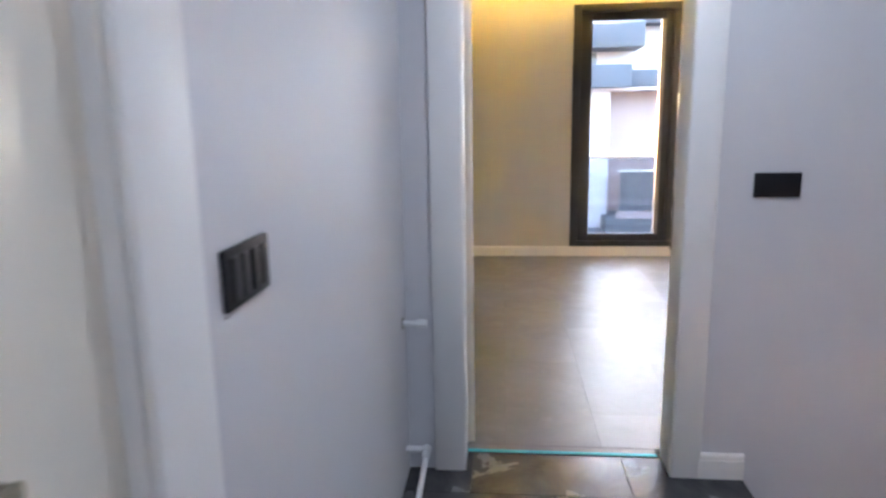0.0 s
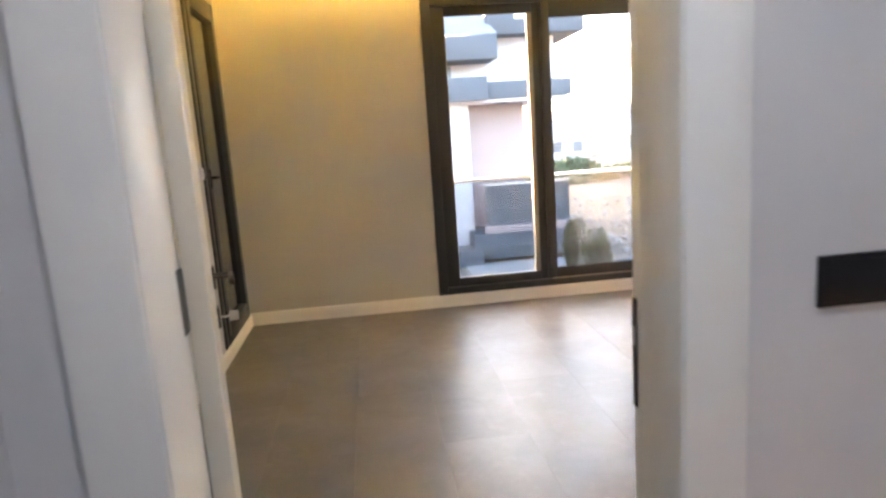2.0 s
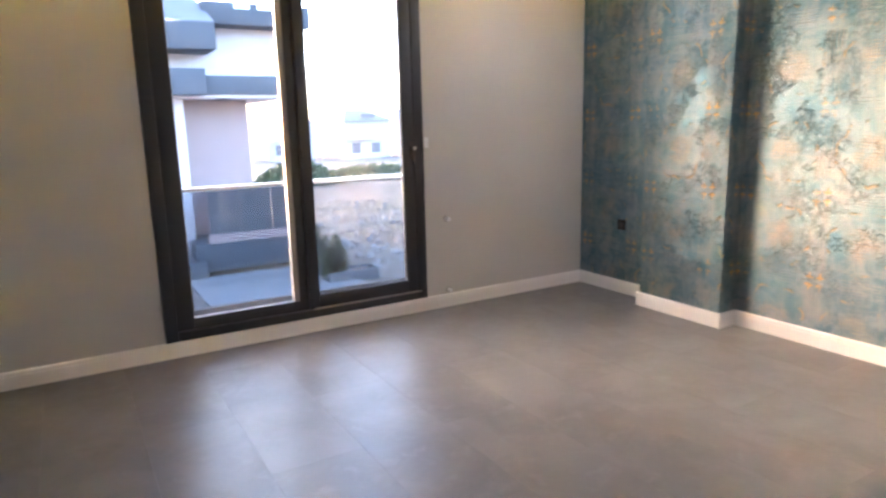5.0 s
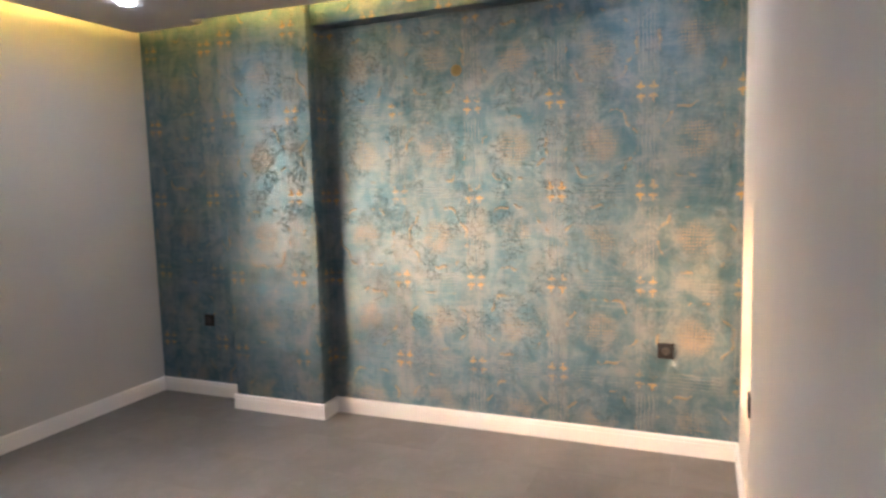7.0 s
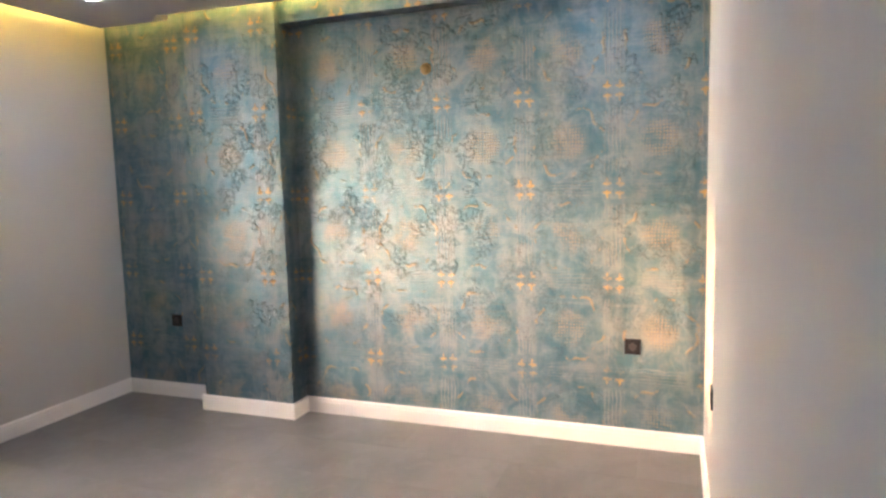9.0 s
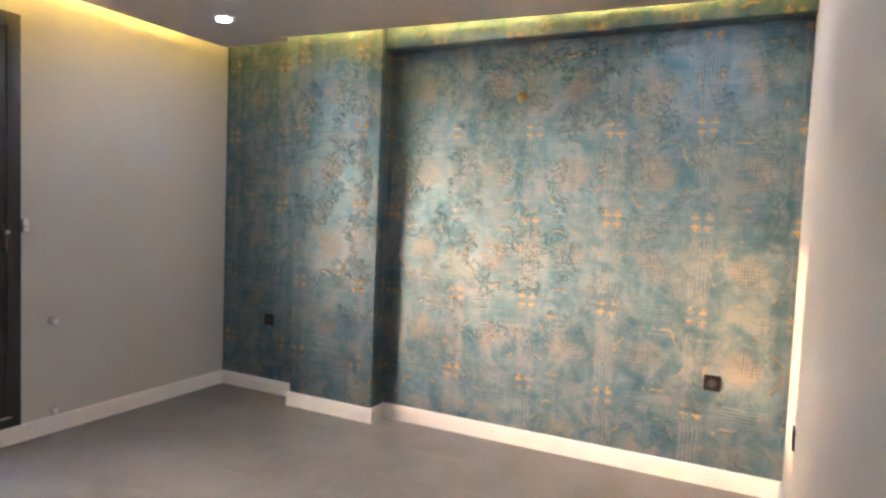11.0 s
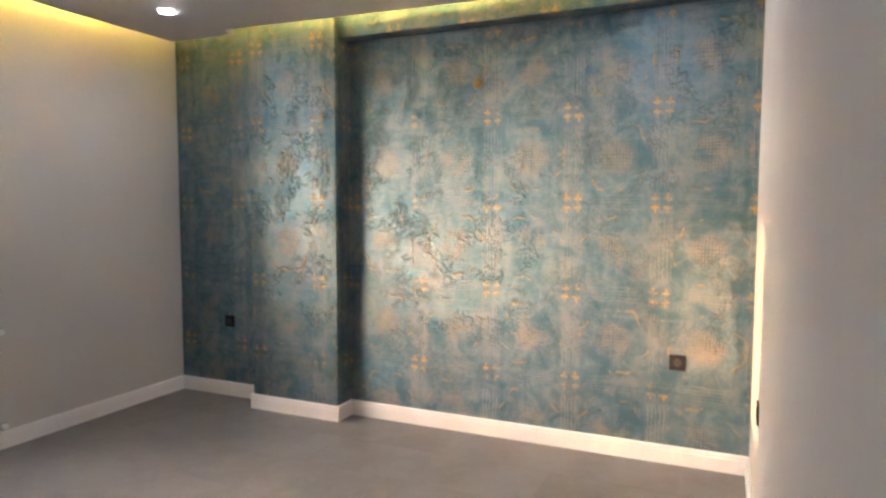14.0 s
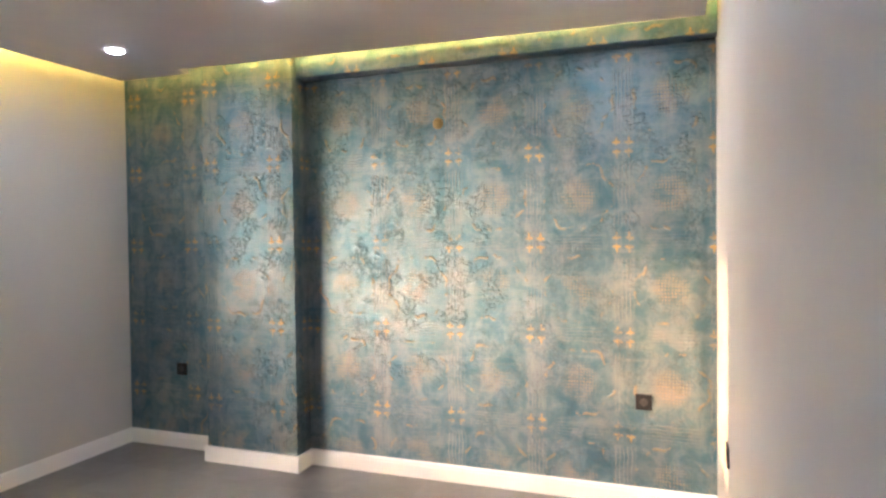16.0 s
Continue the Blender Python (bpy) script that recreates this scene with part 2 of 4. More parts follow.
MASTIC = plain("grey_plaster_smudge", (0.38, 0.36, 0.33), 0.9, vary=0.2)
SUBFLOOR = plain("joint_shadow", (0.09, 0.083, 0.075), 0.8)
GLASS = glass("window_glass")
SMOKE = glass("smoked_glass", (0.42, 0.44, 0.47))
DARKGLASS = glass("tinted_glass", (0.8, 0.8, 0.76))
BACKING = plain("backing_grey", (0.34, 0.325, 0.295), 0.6, vary=0.15)
LEDMAT = glowing("led_strip", (1.0, 0.62, 0.11), LED)
SPOTMAT = glowing("spot_lens", (1.0, 0.95, 0.88), SPOT)
HALLMAT = glowing("added_hall_lens", (0.78, 0.87, 1.0), HALL)
STEPMAT = glowing("step_light_lens", (1.0, 0.74, 0.42), STEP)
CONCRETE = plain("balcony_concrete", (0.36, 0.35, 0.335), 0.8, vary=0.1)
PLASTER = plain("white_plaster", (0.62, 0.555, 0.53), 0.9, vary=0.06, grain=12, depth=0.003)
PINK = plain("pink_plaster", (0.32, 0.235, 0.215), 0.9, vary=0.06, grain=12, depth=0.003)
FASCIA = plain("grey_fascia", (0.078, 0.080, 0.086), 0.7, vary=0.1)
ROOFTILE = plain("roof_grey", (0.17, 0.172, 0.18), 0.75, vary=0.15)
PAVING = plain("pale_paving", (0.26, 0.25, 0.24), 0.8, vary=0.12, grain=8)
LEAF = plain("thuja_leaf", (0.042, 0.062, 0.020), 0.7, vary=0.5, grain=9)
BARK = plain("bark", (0.12, 0.08, 0.05), 0.9, vary=0.3)
SOIL = rubble_material()
STONE = plain("pale_stone", (0.33, 0.30, 0.27), 0.95, vary=0.25, grain=15, depth=0.004)
SATIN = plain("satin_metal", (0.30, 0.285, 0.23), 0.45, 1.0)
# protective film; near-white so the colour carries its highlights
FILM = plain("film_with_white_glints", (0.9, 0.89, 0.86), 0.12, vary=0.02, smear=0.02)
FARWALL = plain("far_house_wall", (0.46, 0.42, 0.40), 0.9, vary=0.08)
# reddish roof, lightened in colour to stand in for distance haze
FARROOF = plain("hazed_far_roof", (0.50, 0.34, 0.29), 0.9, vary=0.15)
FARGLASS = plain("far_house_window", (0.16, 0.15, 0.15), 0.2)


# ---- building blocks ----
def box(bm, x0, y0, z0, x1, y1, z1, bevel=0.0, seg=2):
    m = Matrix.Translation(((x0 + x1) / 2, (y0 + y1) / 2, (z0 + z1) / 2)) @ Matrix.Diagonal((x1 - x0, y1 - y0, z1 - z0, 1))
    made = bmesh.ops.create_cube(bm, size=1, matrix=m)["verts"]
    if bevel:
        edges = {e for v in made for e in v.link_edges}
        bmesh.ops.bevel(bm, geom=list(edges), offset=bevel, segments=seg, affect="EDGES", profile=0.5)


def rod(bm, p, q, r, r2=None, seg=16):
    p, q = Vector(p), Vector(q)
    m = Matrix.Translation((p + q) / 2) @ (q - p).to_track_quat("Z", "Y").to_matrix().to_4x4()
    bmesh.ops.create_cone(bm, cap_ends=True, segments=seg, radius1=r, radius2=r if r2 is None else r2, depth=(q - p).length, matrix=m)


def ball(bm, c, r, squash=(1, 1, 1), seg=16):
    bmesh.ops.create_uvsphere(bm, u_segments=seg, v_segments=seg // 2, radius=r, matrix=Matrix.Translation(c) @ Matrix.Diagonal((*squash, 1)))


def sweep(bm, profile, a, b, out):
    """A moulding from a to b on the floor; profile: (depth, height) pairs; out: the way it faces."""
    a, b, out = Vector(a), Vector(b), Vector(out)
    rows = [[bm.verts.new(p + out * d + Vector((0, 0, h))) for d, h in profile] for p in (a, b)]
    n = len(profile)
    for i in range(n):
        j = (i + 1) % n
        bm.faces.new((rows[0][i], rows[0][j], rows[1][j], rows[1][i]))
    bm.faces.new(rows[0])
    bm.faces.new(rows[1][::-1])


def mesh_of(name, bm, mat, smooth=False):
    bmesh.ops.recalc_face_normals(bm, faces=bm.faces)
    me = bpy.data.meshes.new(name)
    bm.to_mesh(me)
    bm.free()
    me.materials.append(mat)
    if smooth:
        me.shade_smooth()
        me.set_sharp_from_angle(angle=radians(40))
    return me


def part(name, bm, mat, parent=None, label="", smooth=False):
    ob = new(name, mesh_of(name, bm, mat, smooth))
    if parent:
        ob.parent = parent
        ob.matrix_parent_inverse = parent.matrix_basis.inverted()
    return tagged(ob, label) if label else ob


def empty(name, at, label, category, group="", kind=""):
    ob = new(name)
    ob.empty_display_size = 0.05
    ob.matrix_basis = Matrix.Translation(at)
    return tagged(ob, label, category, group, kind)


def boxes(name, rows, mat, parent=None, label="", bevel=0.0):
    bm = bmesh.new()
    for r in rows:
        box(bm, *r, bevel=bevel)
    return part(name, bm, mat, parent, label, smooth=bevel > 0)


def structure(name, rows, mat, label, category, bevel=0.0):
    return tagged(boxes(name, rows, mat, bevel=bevel), label, category, kind="structure")


# ---- the room: walls, column, beam, ceiling ----
XW, XE, YS, YN, ZC = -1.45, 3.45, 0.0, 3.94, 2.85
PZ = 2.53                                       # underside of the hung ceiling
WX0, WX1, WZ0, WZ1 = 0.066, 1.905, 0.106, 2.432    # main window
LY0, LY1, LZ1 = 3.04, 3.875, 2.42                # west window
DX0, DX1, DZ = -0.785, 0.070, 2.10              # door opening in the wall
SY0, SY1 = 1.58, 2.43                            # doorway in the west wall
HY = -0.20                                      # hall face of the door wall
structure("wall_north", [(XW - .25, YN, 0, WX0, YN + .12, ZC), (WX1, YN, 0, XE + .25, YN + .12, ZC),
                         (WX0, YN, 0, WX1, YN + .12, WZ0), (WX0, YN, WZ1, WX1, YN + .12, ZC)], GREIGE, "plain greige wall round the balcony window", "wall")
structure("wall_west", [(XW - .25, -.12, 0, XW, SY0, ZC), (XW - .25, SY0, DZ, XW, SY1, ZC), (XW - .25, SY1, 0, XW, LY0, ZC), (XW - .25, LY1, 0, XW, YN, ZC), (XW - .25, LY0, 0, XW, LY1, WZ0), (XW - .25, LY0, LZ1, XW, LY1, ZC)],
          GREIGE, "plain greige side wall with a narrow dark window", "wall")
structure("wall_south", [(XW, -.12, 0, DX0, YS, ZC), (DX1, -.12, 0, XE, YS, ZC), (DX0, -.12, DZ, DX1, YS, ZC)], GREIGE, "plain greige wall beside the room door", "wall")
structure("wall_east", [(XE, -.12, 0, XE + .25, YN, ZC)], PAPER, "wall in distressed teal and gold wallpaper", "wall")
structure("column", [(3.284, 2.43, 0, XE + .002, 3.118, ZC)], PAPER, "projecting column in teal and gold wallpaper", "column", bevel=0.004)
structure("beam", [(3.333, YS, 2.472, XE + .002, 2.43, ZC)], PAPER, "ceiling beam in teal and gold wallpaper", "beam", bevel=0.004)
structure("ceiling", [(XW - .25, -.24, ZC, XE + .25, YN + .25, ZC + .2)], CEILING, "white slab above the hung ceiling", "ceiling")


def prism(bm, outline, z0, z1):
    low = [bm.verts.new((x, y, z0)) for x, y in outline]
    top = [bm.verts.new((x, y, z1)) for x, y in outline]
    n = len(outline)
    for i in range(n):
        bm.faces.new((low[i], low[(i + 1) % n], top[(i + 1) % n], top[i]))
    bm.faces.new(low[::-1])
    bm.faces.new(top)


bm = bmesh.new()
prism(bm, [(XW + .25, .06), (3.235, .06), (3.06, 3.115), (3.165, 3.115), (3.15, 3.655), (XW + .25, 3.655)], PZ, PZ + .05)
tagged(part("ceiling_panel", bm, CEILING), "hung grey-white ceiling panel with a lit cove", "ceiling", kind="structure")
# upstand behind the cove lights carries the panel from the slab
boxes("cove_upstand", [(XW + .45, .25, PZ + .05, 2.85, 3.45, ZC)], CEILING)
tagged(bpy.data.objects["cove_upstand"], "white upstand behind the cove lights", "ceiling", kind="structure")


def led_strip(a, b):
    bm = bmesh.new()
    a, b = Vector(a), Vector(b)
    side = (b - a).normalized().cross(Vector((0, 0, 1))) * 0.006
    lo = [bm.verts.new(p) for p in (a - side, b - side, b + side, a + side)]
    hi = [bm.verts.new(v.co + Vector((0, 0, .006))) for v in lo]
    for i in range(4):
        bm.faces.new((lo[i], lo[(i + 1) % 4], hi[(i + 1) % 4], hi[i]))
    bm.faces.new(lo)
    bm.faces.new(hi)
    tagged(part("led_strip", bm, LEDMAT), "warm yellow LED strip hidden on the ceiling panel", "light strip", "cove lights")


LZ = PZ + .052
led_strip((XW + .29, 3.59, LZ), (3.08, 3.59, LZ))
led_strip((3.195, .12, LZ), (3.025, 3.06, LZ))
led_strip((XW + .31, .12, LZ), (XW + .31, 3.55, LZ))
led_strip((XW + .36, .12, LZ), (3.12, .12, LZ))


def recessed_spot(x, y, z, lens, group):
    root = empty("recessed_spot", (x, y, z), "round white recessed ceiling spot, switched on; the hall ones are added, unseen", "ceiling spot", group)
    bm = bmesh.new()
    bmesh.ops.create_circle(bm, segments=32, radius=.047, cap_ends=False, matrix=Matrix.Translation((x, y, z - .003)))
    outer = list(bm.edges)
    inner = bmesh.ops.extrude_edge_only(bm, edges=outer)["geom"]
    for v in [g for g in inner if isinstance(g, bmesh.types.BMVert)]:
        v.co = Vector((x, y, z - .005)) + (v.co - Vector((x, y, z - .003))) * .8
    part("trim_ring", bm, WHITE, root)
    bm = bmesh.new()
    rod(bm, (x, y, z - .0045), (x, y, z - .001), .0375, seg=32)
    part("lens", bm, lens, root, "glowing frosted lens")


for x, y in ((2.614, 3.129), (2.23, 1.86), (2.73, .57)):
    recessed_spot(x, y, PZ, SPOTMAT, "ceiling spots of the room")

# ---- skirting boards ----
SKIRT_PROFILE = [(0, 0), (.016, 0), (.016, .078), (.0135, .081), (.0135, .084), (.015, .087), (.013, .098), (.006, .105), (0, .105)]


def skirting(a, b, out, label="white moulded skirting board along the wall"):
    bm = bmesh.new()
    sweep(bm, SKIRT_PROFILE, (*a, 0.002), (*b, 0.002), (*out, 0))
    tagged(part("baseboard", bm, SKIRT), label, "skirting board", "skirting boards", "structure")


skirting((XW, YN), (.075, YN), (0, -1))
skirting((.0765, YN), (1.985, YN), (0, -1), "white moulded skirting board under the window")
skirting((1.9865, YN), (XE, YN), (0, -1))
skirting((XE, YN - .016), (XE, 3.118), (-1, 0), "white moulded skirting board under the teal wallpaper")
skirting((3.284, 3.135), (3.284, 2.414), (-1, 0), "white moulded skirting board round the column")
skirting((XE, 2.43), (3.284, 2.43), (0, -1), "white moulded skirting board round the column")
skirting((XE, 2.414), (XE, YS), (-1, 0), "white moulded skirting board under the teal wallpaper")
skirting((XE - .016, YS), (.222, YS), (0, 1))
skirting((-.907, YS), (XW, YS), (0, 1))
skirting((XW, YS + .016), (XW, SY0 - .112), (1, 0))
skirting((XW, SY1 + .112), (XW, YN - .016), (1, 0))

# ---- main window ----
def window_main():
    root = empty("window_1", ((WX0 + WX1) / 2, YN + .03, WZ0), "tall anthracite aluminium balcony window with a sliding sash", "window", kind="structure")
    y0, y1 = YN - .012, YN + .075
    fl = .075
    fr = boxes("window_frame", [(WX0, y0, WZ0, WX0 + fl, y1, WZ1), (WX1 - fl, y0, WZ0, WX1, y1, WZ1),
                                (WX0 + fl, y0, WZ0, WX1 - fl, y1, WZ0 + .055), (WX0 + fl, y0, WZ1 - fl, WX1 - fl, y1, WZ1)], ANTHRACITE, root, bevel=.003)
    sash = boxes("fixed_sash", [(WX0 + fl, YN + .02, WZ0 + .055, .245, YN + .07, WZ1 - fl), (.93, YN + .02, WZ0 + .055, 1.0, YN + .07, WZ1 - fl),
                                (.245, YN + .02, WZ0 + .055, .93, YN + .07, .232), (.245, YN + .02, 2.285, .93, YN + .07, WZ1 - fl)], ANTHRACITE, root, bevel=.003)
    boxes("glazing_bead", [(.245, YN + .03, .232, .251, YN + .062, 2.285), (.892, YN + .022, .232, .93, YN + .068, 2.285)], BEAD, sash, "metal glazing bead, paled for glare")
    ob = boxes("pane", [(.25, YN + .042, .232, .92, YN + .048, 2.285)], GLASS, sash, "clear glass pane")
    ob.visible_shadow = False
    s2 = boxes("sliding_sash", [(.99, YN - .004, WZ0 + .057, 1.06, YN + .018, WZ1 - fl), (1.755, YN - .004, WZ0 + .057, WX1 - fl, YN + .018, WZ1 - fl),
                                (1.06, YN - .004, WZ0 + .057, 1.755, YN + .018, .25), (1.06, YN - .004, 2.235, 1.755, YN + .018, WZ1 - fl)], ANTHRACITE, root, bevel=.003)
    boxes("gasket", [(1.06, YN + .0, .25, 1.066, YN + .014, 2.235), (1.749, YN + .0, .25, 1.755, YN + .014, 2.235), (1.066, YN + .0, .25, 1.749, YN + .014, .256)], GASKET, s2)
    ob = boxes("pane", [(1.062, YN + .005, .252, 1.753, YN + .011, 2.233)], GLASS, s2, "clear glass pane")
    ob.visible_shadow = False
    # strip added for the glare along the right stile
    boxes("glazing_bead", [(1.733, YN + .012, .256, 1.7485, YN + .017, 2.235)], BEAD, s2, "metal glazing bead, paled for glare")
    boxes("track", [(1.02, YN - .019, WZ0 + .0555, 1.85, YN - .004, WZ0 + .064)], BEAD, root, "thin silver sliding track")
    bm = bmesh.new()
    box(bm, 1.800, YN - .012, 1.14, 1.822, YN - .004, 1.27, bevel=.003)
    box(bm, 1.803, YN - .050, 1.215, 1.819, YN - .012, 1.235, bevel=.003)
    box(bm, 1.803, YN - .055, 1.13, 1.819, YN - .044, 1.235, bevel=.004)
    part("handle", bm, NICKEL, s2, "slim dark metal handle", True)
    bm = bmesh.new()
    rod(bm, (1.811, YN - .056, 1.225), (1.811, YN - .0445, 1.225), .012)
    part("handle_rosette", bm, SILVER, s2, "bright metal rosette", True)
    boxes("sill", [(WX0, YN + .076, WZ0 - .02, WX1, YN + .30, WZ0 + .02)], CONCRETE, root, "pale outer sill")


window_main()


def window_lock(x, y, z, face):
    """A white screw-on child lock on the edge of the window frame."""
    root = empty("window_lock", (x, y, z), "small white plastic window lock screwed beside the frame", "window lock")
    fx, fy = face
    bm = bmesh.new()
    if fy:
        box(bm, x - .017, y - .022, z - .036, x + .017, y, z + .036, bevel=.005)
    else:
        box(bm, x, y - .017, z - .036, x + .022, y + .017, z + .036, bevel=.005)
    part("body", bm, PVC, root, smooth=True)
    bm = bmesh.new()
    if fy:
        rod(bm, (x, y - .026, z - .005), (x, y - .021, z - .005), .009)
    else:
        rod(bm, (x + .021, y, z - .005), (x + .026, y, z - .005), .009)
    part("key_barrel", bm, SILVER, root, "round metal key barrel", True)


window_lock(1.925, YN, 1.26, (0, -1))
window_lock(XW, 2.975, 1.26, (1, 0))


# ---- west window ----
def window_west():
    root = empty("window_2", (XW - .03, (LY0 + LY1) / 2, WZ0), "narrow anthracite window with dark glass, closed", "window", kind="structure")
    x0, x1, f = XW - .075, XW + .012, .06
    boxes("window_frame", [(x0, LY0, WZ0, x1, LY0 + f, LZ1), (x0, LY1 - f, WZ0, x1, LY1, LZ1), (x0, LY0 + f, WZ0, x1, LY1 - f, WZ0 + f), (x0, LY0 + f, LZ1 - f, x1, LY1 - f, LZ1)], ANTHRACITE, root, bevel=.003)
    a, b, c, d = LY0 + f, LY1 - f, WZ0 + f, LZ1 - f
    s = boxes("sash", [(XW - .05, a, c, XW + .022, a + .075, d), (XW - .05, b - .075, c, XW + .022, b, d), (XW - .05, a + .075, c, XW + .022, b - .075, c + .075), (XW - .05, a + .075, d - .075, XW + .022, b - .075, d)], ANTHRACITE, root, bevel=.003)
    boxes("pane", [(XW - .02, a + .074, c + .074, XW - .014, b - .074, d - .074)], DARKGLASS, s, "dark tinted glass pane")
    bm = bmesh.new()
    box(bm, XW + .022, a + .025, 1.16, XW + .030, a + .05, 1.28, bevel=.003)
    box(bm, XW + .03, a + .03, 1.215, XW + .062, a + .045, 1.235, bevel=.003)
    box(bm, XW + .052, a + .03, 1.217, XW + .064, a + .15, 1.233, bevel=.004)
    part("handle", bm, BLACK, s, "black lever handle", True)
    # slatted backing added outside the glass to keep it dark
    bm = bmesh.new()
    for i in range(58):
        box(bm, XW - .16, LY0, WZ0 + .04 * i, XW - .145, LY1, WZ0 + .04 * i + .037)
    part("shutter", bm, BACKING, root, "added grey slatted backing that darkens the glass")


window_west()


# ---- doors ----
def casing(name, rows, parent, mat=WHITE, label=""):
    return boxes(name, rows, mat, parent, label, bevel=.006)


def room_door():
    frame_root = empty("door_frame", ((DX0 + DX1) / 2, -.12, 0), "white lacquered door frame with wide casings", "door frame", kind="structure")
    cx0, cx1 = -.745, .043
    casing("casing", [(cx0 - .120, HY - .016, 0.002, cx0 - .004, HY - .001, 2.20)], frame_root)
    casing("casing", [(cx1 + .004, HY - .016, 0.002, cx1 + .112, HY - .001, 2.20)], frame_root)
    casing("casing", [(cx0 - .004, HY - .016, 2.065, cx1 + .004, HY - .001, 2.20)], frame_root)
    casing("casing", [(cx0 - .165, YS + .001, 0.002, cx0 - .035, YS + .016, 2.20)], frame_root)
    casing("casing", [(cx1 + .045, YS + .001, 0.002, cx1 + .175, YS + .016, 2.20)], frame_root)
    casing("casing", [(cx0 - .035, YS + .001, 2.095, cx1 + .045, YS + .016, 2.20)], frame_root)
    lin = casing("lining", [(DX0 + .002, HY - .012, 0.002, cx0, -.055, 2.06)], frame_root)
    casing("lining_rebate", [(DX0 + .002, -.0535, 0.002, cx0 - .014, YS + .012, 2.06)], frame_root)
    linr = casing("lining", [(cx1, HY - .012, 0.002, DX1 - .002, -.055, 2.06)], frame_root)
    casing("lining_rebate", [(cx1 + .014, -.0535, 0.002, DX1 - .002, YS + .012, 2.06)], frame_root)
    casing("head", [(DX0 + .002, HY - .012, 2.062, DX1 - .002, YS + .012, 2.094)], frame_root)
    boxes("strike_plate", [(cx1 + .010, -.012, .86, cx1 + .0138, .002, 1.076)], NICKEL, linr, "dark steel strike plate", bevel=.0)
    boxes("latch_tongue", [(cx1 + .0085, -.010, .985, cx1 + .0098, .0, 1.02)], SILVER, linr, "bright latch edge")
    # leaf, swung open into the room past a right angle
    leaf = empty("door_leaf", (cx0 - .012, YS + .008, 0), "white lacquered room door standing wide open", "door")
    w, th = .775, .04
    body = bmesh.new()
    box(body, 0, -th, .008, w, 0, 2.05, bevel=.003)
    b = part("leaf", body, CREAM, None, smooth=True)
    parts = [b]
    bm = bmesh.new()
    box(bm, w - .075, -th - .008, 1.015, w - .048, -th, 1.08, bevel=.003)
    rod(bm, (w - .061, -th - .008, 1.05), (w - .061, -th - .048, 1.05), .009)
    box(bm, w - .175, -th - .056, 1.041, w - .052, -th - .042, 1.059, bevel=.005)
    parts.append(part("handle", bm, NICKEL, None, "dark nickel lever handle", True))
    bm = bmesh.new()
    box(bm, w - .076, -th - .007, .90, w - .047, -th, .962, bevel=.003)
    parts.append(part("keyhole_plate", bm, NICKEL, None, "dark nickel keyhole plate", True))
    bm = bmesh.new()
    rod(bm, (w - .061, -th - .007, .93), (w - .061, -th - .032, .93), .0035)
    rod(bm, (w - .061, -th - .032, .93), (w - .061, -th - .058, .93), .015, seg=20)
    bmesh.ops.scale(bm, vec=(.25, 1, 1), space=Matrix.Translation((-(w - .061), 0, 0)), verts=bm.verts)
    parts.append(part("key", bm, SILVER, None, "steel key in the lock", True))
    bm = bmesh.new()
    box(bm, w - .175, .008, 1.041, w - .052, .05, 1.059, bevel=.005)
    box(bm, w - .075, 0, .975, w - .048, .008, 1.095, bevel=.003)
    parts.append(part("handle", bm, NICKEL, None, "dark nickel lever handle", True))
    for z in (.33, 1.15, 1.90):
        bm = bmesh.new()
        rod(bm, (-.006, .004, z - .055), (-.006, .004, z + .055), .006)
        parts.append(part("hinge", bm, NICKEL, None, "dark nickel hinge", True))
    turn = Matrix.Translation((cx0 - .012, YS + .008, 0)) @ Matrix.Rotation(radians(103.5), 4, "Z")
    for o in parts:
        o.parent = leaf
    leaf.matrix_basis = turn
    for z in (.33, 1.15, 1.90):
        boxes("hinge_plate", [(cx0 - .0138, -.046, z - .055, cx0 - .006, -.006, z + .055)], NICKEL, frame_root, "dark nickel hinge plate")
    for s, (u, v, du, dv) in enumerate(((.60, 1.13, .012, .07), (.57, 1.02, .010, .05), (.66, .84, .008, .06), (.63, .70, .014, .045))):
        bm = bmesh.new()
        box(bm, u, -th - .0012, v, u + du, -th - .0002, v + dv)
        bmesh.ops.rotate(bm, cent=(u, -th, v), matrix=Matrix.Rotation(.25 * (s - 1.5), 3, "Y"), verts=bm.verts)
        o = part("film_scrap", bm, FILM, None, "torn scrap of protective film, its glint painted white")
        o.parent = leaf


room_door()
tagged(boxes("threshold_tape", [(-.744, -.066, .0065, .029, -.046, .0085)], TAPE), "strip of turquoise tape along the threshold", "tape")


